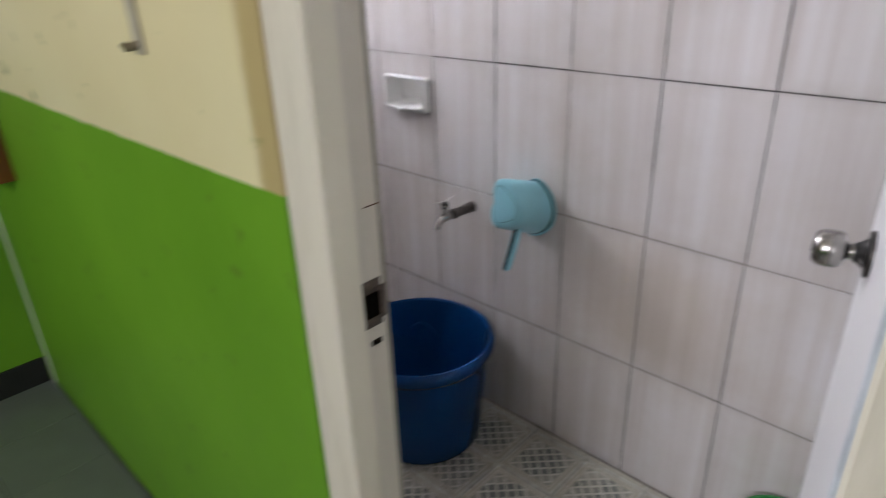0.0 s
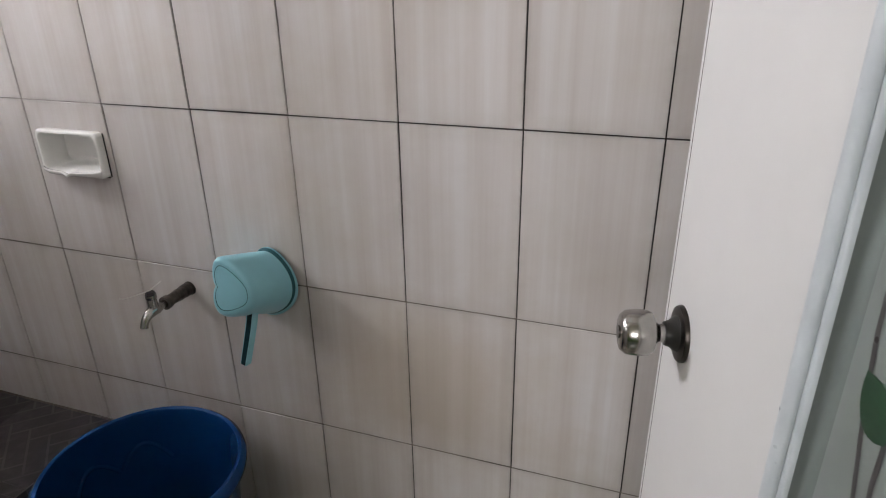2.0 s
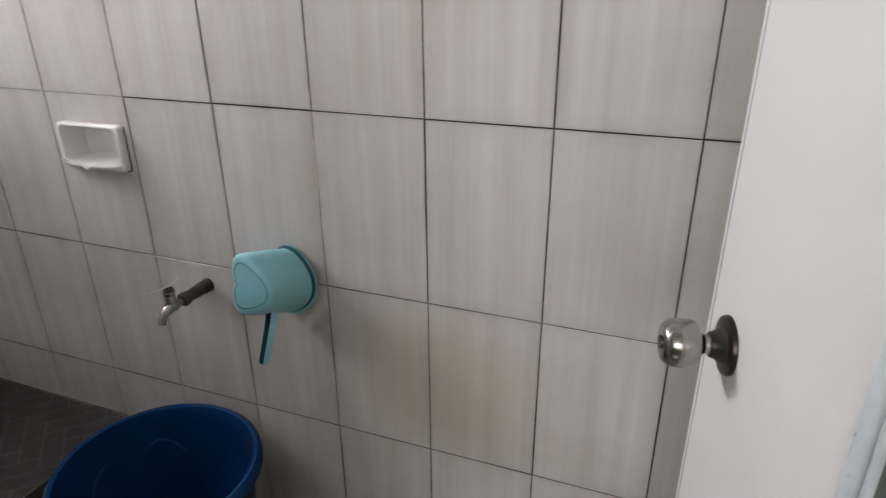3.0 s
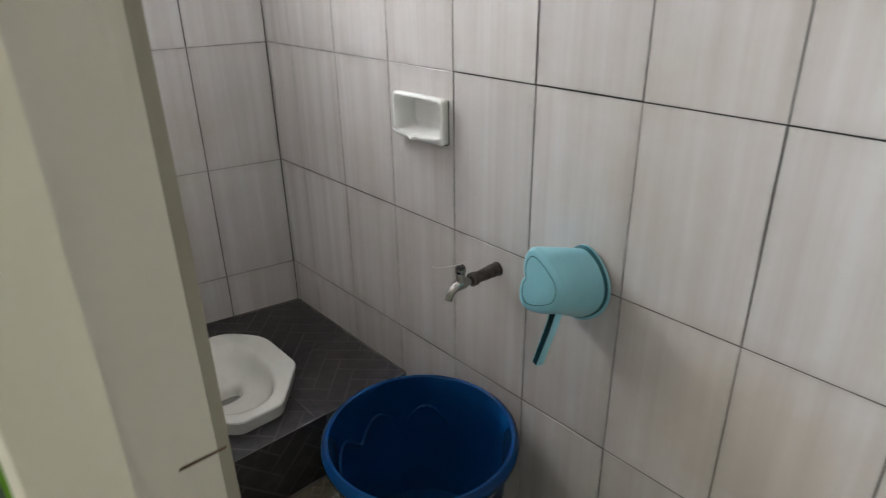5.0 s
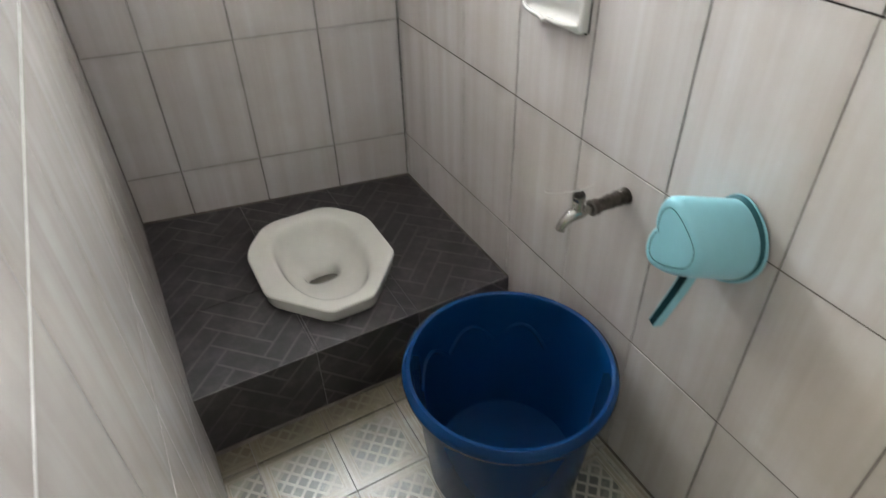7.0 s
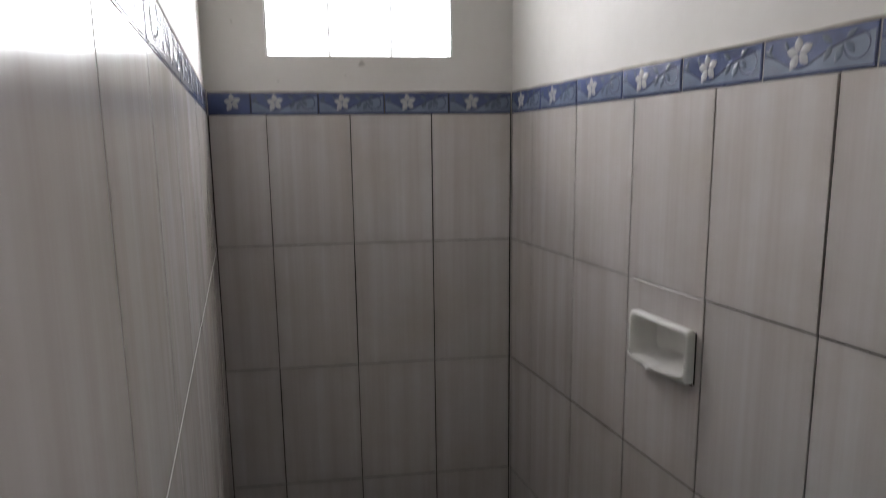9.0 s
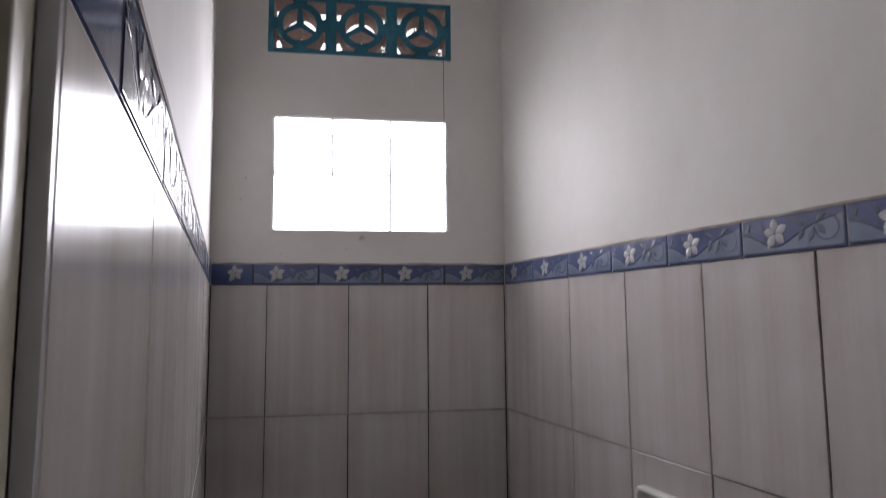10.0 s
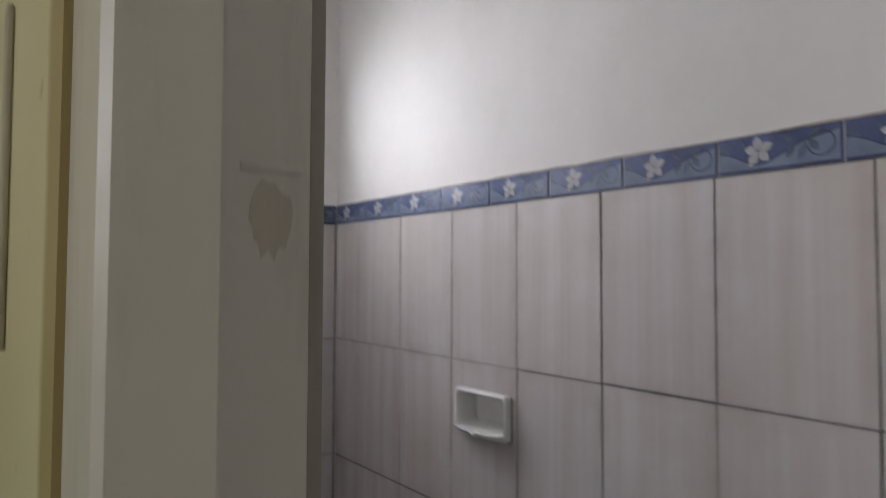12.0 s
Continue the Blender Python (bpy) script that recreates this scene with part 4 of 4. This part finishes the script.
TURN = radians(82)
B0, B1 = (0.007, 0.036), (-0.001, -0.006)      # middle of the base and of the mouth
bm = bmesh.new()
sets = [(0.030, -0.148, 0.0), (0.060, -0.148, 0.10), (0.066, -0.1465, 0.12), (0.071, -0.143, 0.15), (0.0745, -0.137, 0.18), (0.0760, -0.128, 0.24), (0.080, -0.06, 0.52), (0.0815, -0.022, 0.7),
        (0.083, -0.013, 0.7), (0.0895, -0.012, 0.7), (0.0905, -0.008, 0.7), (0.088, -0.005, 0.7), (0.081, -0.010, 0.7), (0.069, -0.13, 0.1), (0.03, -0.14, 0.0)]


def mid(x):
    f = (x + 0.148) / 0.128
    return B0[0] + (B1[0] - B0[0]) * f, B0[1] + (B1[1] - B0[1]) * f


loft(bm, [heart(s, TURN, x, *mid(x), so) for s, x, so in sets], True, True, True)
part("cup", bm, M_AQUA, dipper, smooth=True)
# base ring in darker teal, for the shadow in its groove
bm = bmesh.new()
loft(bm, [heart(s, TURN, x, *B0, 0.08) for s, x in ((0.0543, -0.1479), (0.0547, -0.1487), (0.0559, -0.1487), (0.0563, -0.1479))], True)
part("base_ring", bm, M_TEALSHADE, dipper, smooth=True)
# dark ring drawn for the shadow between cup and rim
bm = bmesh.new()
loft(bm, [heart(s, TURN, x, *B1, 0.7) for s, x in ((0.080, -0.022), (0.0845, -0.018), (0.0865, -0.0125), (0.080, -0.0125))], True)
part("rim_shadow", bm, M_TEALSHADE, dipper, "dark teal ring for the shadow behind the rim", True)
h_path = [Vector(p) for p in ((-0.098, 0.000, -0.035), (-0.101, 0.008, -0.075), (-0.104, 0.0165, -0.110), (-0.107, 0.0255, -0.146), (-0.109, 0.034, -0.178))]
bm = bmesh.new()
rings = []
for i, p in enumerate(h_path):
    w = 0.0115 - 0.0004 * i
    u = Vector((0.94, -0.34, 0)).normalized()  # outer side of the channel
    v = Vector((0.34, 0.94, 0)).normalized()
    prof = [(-w, -0.008), (-w, 0.008), (w, 0.008), (w, -0.008), (w - 0.0016, -0.008), (w - 0.0016, 0.005), (-w + 0.0016, 0.005), (-w + 0.0016, -0.008)]
    rings.append([p + v * a + u * b for a, b in prof])
loft(bm, rings, True, True, True)
part("handle", bm, M_AQUA, dipper)
# near-black sheet across the channel, in place of the shade in it
bm = bmesh.new()
loft(bm, [[p + v * a + u * -0.0076 for a in (-0.0088, 0.0088)] for p in h_path], False)
part("handle_shade", bm, M_HOLLOWSHADE, dipper, "dark sheet for the shade inside the handle")

# ---- tap ----
tap = tagged(empty("water_tap", pose(0.0, -1.085, 0.733)), "worn steel wall tap with a lever, over the blue tub", "tap")
bm = bmesh.new()
tube(bm, [(0.002, 0, 0), (-0.004, 0, 0)], [0.019, 0.018], 24)
part("flange", bm, M_TAPE, tap, smooth=True)
bm = bmesh.new()
tube(bm, [(-0.003, 0, 0), (-0.02, 0, 0.001), (-0.078, -0.002, 0.003), (-0.080, -0.002, 0.003), (-0.092, -0.002, 0.003)], [0.0165, 0.0150, 0.0140, 0.0172, 0.0172], 20)
for i, (x, r) in enumerate(((-0.012, 0.0168), (-0.021, 0.0172), (-0.030, 0.0160), (-0.041, 0.0164), (-0.050, 0.0155))):   # turns of old sealing tape
    tube(bm, [(x - 0.004, 0, 0.001), (x - 0.001, 0, 0.001), (x + 0.003, 0.001, 0.001)], [r - 0.0015, r, r - 0.001], 16)
part("pipe", bm, M_TAPE, tap, "grimy dark extension pipe wound with tape", True)
bm = bmesh.new()
tube(bm, [(-0.092, -0.002, 0.003), (-0.105, -0.002, 0.003), (-0.118, -0.002, 0.004), (-0.134, -0.002, 0.004), (-0.147, -0.001, -0.001), (-0.156, 0, -0.009), (-0.161, 0.001, -0.019), (-0.163, 0.001, -0.026)], [0.0100, 0.0100, 0.0138, 0.0135, 0.0112, 0.0098, 0.0090, 0.0092], 20)
part("spout", bm, M_CHROME, tap, "worn chrome spout", True)
bm = bmesh.new()
tube(bm, [(-0.126, -0.002, 0.010), (-0.127, -0.002, 0.034), (-0.127, -0.002, 0.036), (-0.1275, -0.002, 0.046)], [0.0115, 0.0110, 0.0128, 0.0128], 12)
part("bonnet", bm, M_CHROME, tap, "worn chrome bonnet", True)
bm = bmesh.new()
tube(bm, [(-0.1275, -0.002, 0.0462), (-0.1275, -0.002, 0.0525)], [0.0120, 0.0095], 8)
part("cap", bm, M_STEELDK, tap, "dark cap nut", True)
bm = bmesh.new()
tube(bm, [(-0.10, -0.012, 0.068), (-0.127, -0.002, 0.056), (-0.16, 0.006, 0.058), (-0.19, 0.014, 0.062), (-0.197, 0.016, 0.067)], [0.0008, 0.0016, 0.0009, 0.0008, 0.0014], 8)
part("lever", bm, M_WIRE, tap, "thin pale lever", True)

# ---- soap dish ----
dish = tagged(empty("soap_dish", pose(0.0, -0.815, 1.010)), "white glazed ceramic soap dish set into the wall tiles", "soap dish")
bm = bmesh.new()
W2, HH = 0.098, 0.113


def rr(w, z0, z1, x, r=0.012, n=6):
    """A rounded rectangle across the wall's normal."""
    out = []
    for cy, cz, a0 in ((w - r, z1 - r, 0), (-w + r, z1 - r, 90), (-w + r, z0 + r, 180), (w - r, z0 + r, 270)):
        for i in range(n):
            a = radians(a0 + 90 * i / (n - 1))
            out.append((x, cy + r * math.cos(a), cz + r * math.sin(a)))
    return out


loft(bm, [rr(W2, 0, HH, -0.0015), rr(W2, 0, HH, -0.017), rr(W2 - 0.0015, 0.0015, HH - 0.0015, -0.0205), rr(W2 - 0.004, 0.004, HH - 0.004, -0.022), rr(W2 - 0.008, 0.010, HH - 0.0075, -0.0215, 0.015), rr(W2 - 0.0105, 0.013, HH - 0.0095, -0.017, 0.018),
          rr(W2 - 0.0125, 0.0145, HH - 0.0105, 0.0, 0.022), rr(W2 - 0.0145, 0.0165, HH - 0.0120, 0.026, 0.022), rr(W2 - 0.019, 0.019, HH - 0.015, 0.042, 0.022), rr(W2 - 0.034, 0.028, HH - 0.027, 0.051, 0.018)], True, False, True)
part("body", bm, M_DISH, dish, smooth=True)
bm = bmesh.new()
top = []
NL = 28
for i in range(NL + 1):
    f = -1 + 2 * i / NL
    y = (W2 - 0.006) * f
    notch = 0.010 * math.exp(-(f / 0.09) ** 2)
    out_x = -0.044 + 0.017 * abs(f) ** 4
    lip = 0.0185 - notch * 0.8 + 0.003 * abs(f) ** 3
    top.append([(-0.010, y, 0.0160), (out_x + 0.012, y, 0.0130 - notch * 0.5), (out_x + 0.006, y, lip - 0.0005), (out_x + 0.002, y, lip), (out_x, y, lip - 0.003), (out_x + 0.002, y, lip - 0.0075), (out_x + 0.010, y, 0.0050 - notch * 0.2), (-0.016, y, 0.0020)])
loft(bm, top, False)
part("tray", bm, M_DISH, dish, smooth=True)
for sy in (-1, 1):
    bm = bmesh.new()
    y = sy * (W2 - 0.006)
    bm.faces.new([bm.verts.new((x, y, z)) for x, z in ((-0.010, 0.0160), (-0.015, 0.0130), (-0.021, 0.0210), (-0.025, 0.0215), (-0.027, 0.0185), (-0.025, 0.0140), (-0.017, 0.0050), (-0.016, 0.0020))])
    part("cheek", bm, M_DISH, dish)
# dark tubes drawn as the shadow line beside and below the dish
bm = bmesh.new()
for pts in ([(-0.0012, -W2 - 0.0006, 0.002), (-0.0012, -W2 - 0.0006, HH - 0.004)], [(-0.0012, -W2 + 0.004, -0.0006), (-0.0012, W2 - 0.004, -0.0006)]):
    tube(bm, pts, 0.0016, 6)
part("caulk_shadow", bm, M_GROUT, dish, "dark line for the caulk's shadow against the tiles")

# ---- small green pail behind the door ----
pail = tagged(empty("pail", pose(-0.115, -2.155, 0.0)), "small green plastic pail on the floor in the corner", "pail")
bm = bmesh.new()
lathe(bm, [(0.01, 0.003), (0.082, 0.003), (0.088, 0.01), (0.100, 0.185), (0.107, 0.193), (0.107, 0.203), (0.099, 0.206), (0.096, 0.195), (0.084, 0.015), (0.01, 0.012)], 40)
part("shell", bm, M_GREEN, pail, smooth=True)

# ---- wall tiles and border, last ----
tile_wall(wall_east, F_E, [0.003] + steps(0.153, 0.25, E_END), ROWS, M_GROUT, 0.9, hole=NICHE, stained=(0.79, 0.39), flush=(0.153,))
tile_wall(wall_north, F_N, [N_END + 0.004, -0.757, -0.506, -0.255, -0.003], ROWS, M_GROUT, -N_END - 0.009)
tile_wall(wall_west, F_W, [W0] + steps(-1.47, 0.25, NW_Y - 0.002), ROWS, M_PGROUT, 0.0, 0.0004, pale=(1.19,), even=True)
tile_wall(wall_south, F_S, [0.0, 0.25, 0.5, 0.75, 0.915], ROWS)

BW, BH = 0.197, ZB - ZT - 0.0012


def blade(bm, x, y, a, L, W, z0, z1):
    """A pointed leaf or petal: a low roof with a raised midrib."""
    c, q = math.cos(a), math.sin(a)
    prof = [(0.0, 0.12), (0.2, 0.62), (0.42, 1.0), (0.62, 0.94), (0.82, 0.55), (1.0, 0.04)]
    rings = []
    for f, w in prof:
        px_, py_ = x + c * L * f, y + q * L * f
        h = z0 + (z1 - z0) * math.sin(math.pi * (0.15 + 0.7 * f))
        rings.append([(px_ - q * w * W, py_ + c * w * W, z0), (px_ - q * w * W * 0.55, py_ + c * w * W * 0.55, h), (px_, py_, h * 0.9), (px_ + q * w * W * 0.55, py_ - c * w * W * 0.55, h), (px_ + q * w * W, py_ - c * w * W, z0)])
    loft(bm, rings, False)


def flower_mesh():
    bm = bmesh.new()
    for deg, L in ((96, 0.0235), (24, 0.0245), (-46, 0.0225), (-122, 0.027), (168, 0.0215)):
        a = radians(deg)
        blade(bm, 0.070 + 0.002 * math.cos(a), 0.035 + 0.002 * math.sin(a), a, L, 0.0078, 0.0006, 0.0013)
    return to_mesh("flower", bm, M_BFLOWER, True, 60)


def wave_height(f):
    return 0.62 - 0.50 * math.exp(-((f - 0.36) / 0.22) ** 2) + 0.24 * max(0.0, (f - 0.62) / 0.38)


def wave_mesh():
    bm = bmesh.new()
    low, high = [], []
    for i in range(33):
        f = i / 32
        x = 0.002 + (BW - 0.004) * f
        low.append(bm.verts.new((x, 0.005, 0.0006)))
        high.append(bm.verts.new((x, 0.006 + wave_height(f) * (BH - 0.010), 0.0006)))
    for i in range(32):
        bm.faces.new((low[i], low[i + 1], high[i + 1], high[i]))
    return to_mesh("wave", bm, M_BWAVE)


def line_mesh():
    """The dark glazed stem along the wave, the curl at its end and the line along the foot."""
    bm = bmesh.new()
    stem = [(0.002 + (BW - 0.004) * f, 0.006 + wave_height(f) * (BH - 0.010), 0.0008) for f in [i / 40 for i in range(39)]]
    tube(bm, stem, [0.0008 + 0.0009 * math.sin(math.pi * i / 38) for i in range(39)], 5)
    curl = [(0.168 + 0.020 * math.cos(a), 0.034 + 0.0195 * math.sin(a), 0.0008) for a in [radians(115 - 285 * i / 26) for i in range(27)]]
    tube(bm, curl, 0.0012, 5)
    tube(bm, [(0.002, 0.0045, 0.0006), (BW - 0.002, 0.0045, 0.0006)], 0.0008, 5)
    for v in bm.verts:
        v.co.z = 0.0006 + (v.co.z - 0.0006) * 0.35
    return to_mesh("stem", bm, M_BLINE, True)


def scroll_mesh():
    bm = bmesh.new()
    for x, y, a, L, W in ((0.128, 0.040, -2.1, 0.026, 0.0058), (0.146, 0.038, -2.0, 0.028, 0.0062), (0.128, 0.042, 2.5, 0.024, 0.0050), (0.150, 0.042, -0.9, 0.024, 0.0062), (0.150, 0.046, 0.6, 0.020, 0.0048),
                          (0.002, 0.046, -0.5, 0.022, 0.0046), (0.010, 0.040, 1.1, 0.016, 0.0034), (0.050, 0.040, 2.0, 0.018, 0.0030)):
        blade(bm, x, y, a, L, W, 0.0006, 0.0012)
    return to_mesh("scroll", bm, M_BSCROLL, True, 60)


m_wave, m_line, m_scroll, m_flower = wave_mesh(), line_mesh(), scroll_mesh(), flower_mesh()


def border(wall, m, us, bed=M_GROUT):
    """Blue relief border tiles along the top of the wall tiles."""
    boxes("border_grout", [((us[0] + 0.004, ZT, -0.006), (us[-1], ZB - 0.001, -0.002))], bed, wall, Matrix(), "grout under the border")
    lip = bmesh.new()
    n = max(4, int((us[-1] - us[0]) / 0.06))
    rows = []
    for i in range(n + 1):                 # the uneven foot of the plaster, dirty where it meets the tiles
        u = us[0] + 0.003 + (us[-1] - us[0] - 0.006) * i / n
        h = random.uniform(0.002, 0.0055)
        rows.append([(u, ZB - 0.0018, -0.004), (u, ZB - 0.0015, 0.0006), (u, ZB + h * 0.5, 0.0012), (u, ZB + h, -0.0045)])
    loft(lip, rows, False)
    part("plaster_lip", lip, M_LIP, wall, "dirty edge of the plaster over the border", True, Matrix())
    for u0, u1 in zip(us, us[1:]):
        w = u1 - u0 - 0.003
        t = part("border_tile", tile_mesh("border_tile", w, BH, M_BORDER, 0.006, 0.0016), None, wall, m=Matrix.Translation((u0 + 0.0015, ZT + 0.0006, 0.0)) @ jitter(0.0003))
        if w > 0.19:
            part("wave", m_wave, None, t)
            part("flower", m_flower, None, t)
            part("stem", m_line, None, t)
            part("scroll", m_scroll, None, t)
        elif w > 0.1:
            part("flower", m_flower, None, t)


border(wall_east, F_E, steps(0.0, 0.2016, E_END), M_PGROUT)
border(wall_north, F_N, [N_END + 0.004, -0.8, -0.6, -0.4, -0.2, -0.001])
border(wall_west, F_W, [W0] + steps(-1.62, 0.2, NW_Y - 0.002))
border(wall_south, F_S, steps(0.0, 0.2, 0.915))
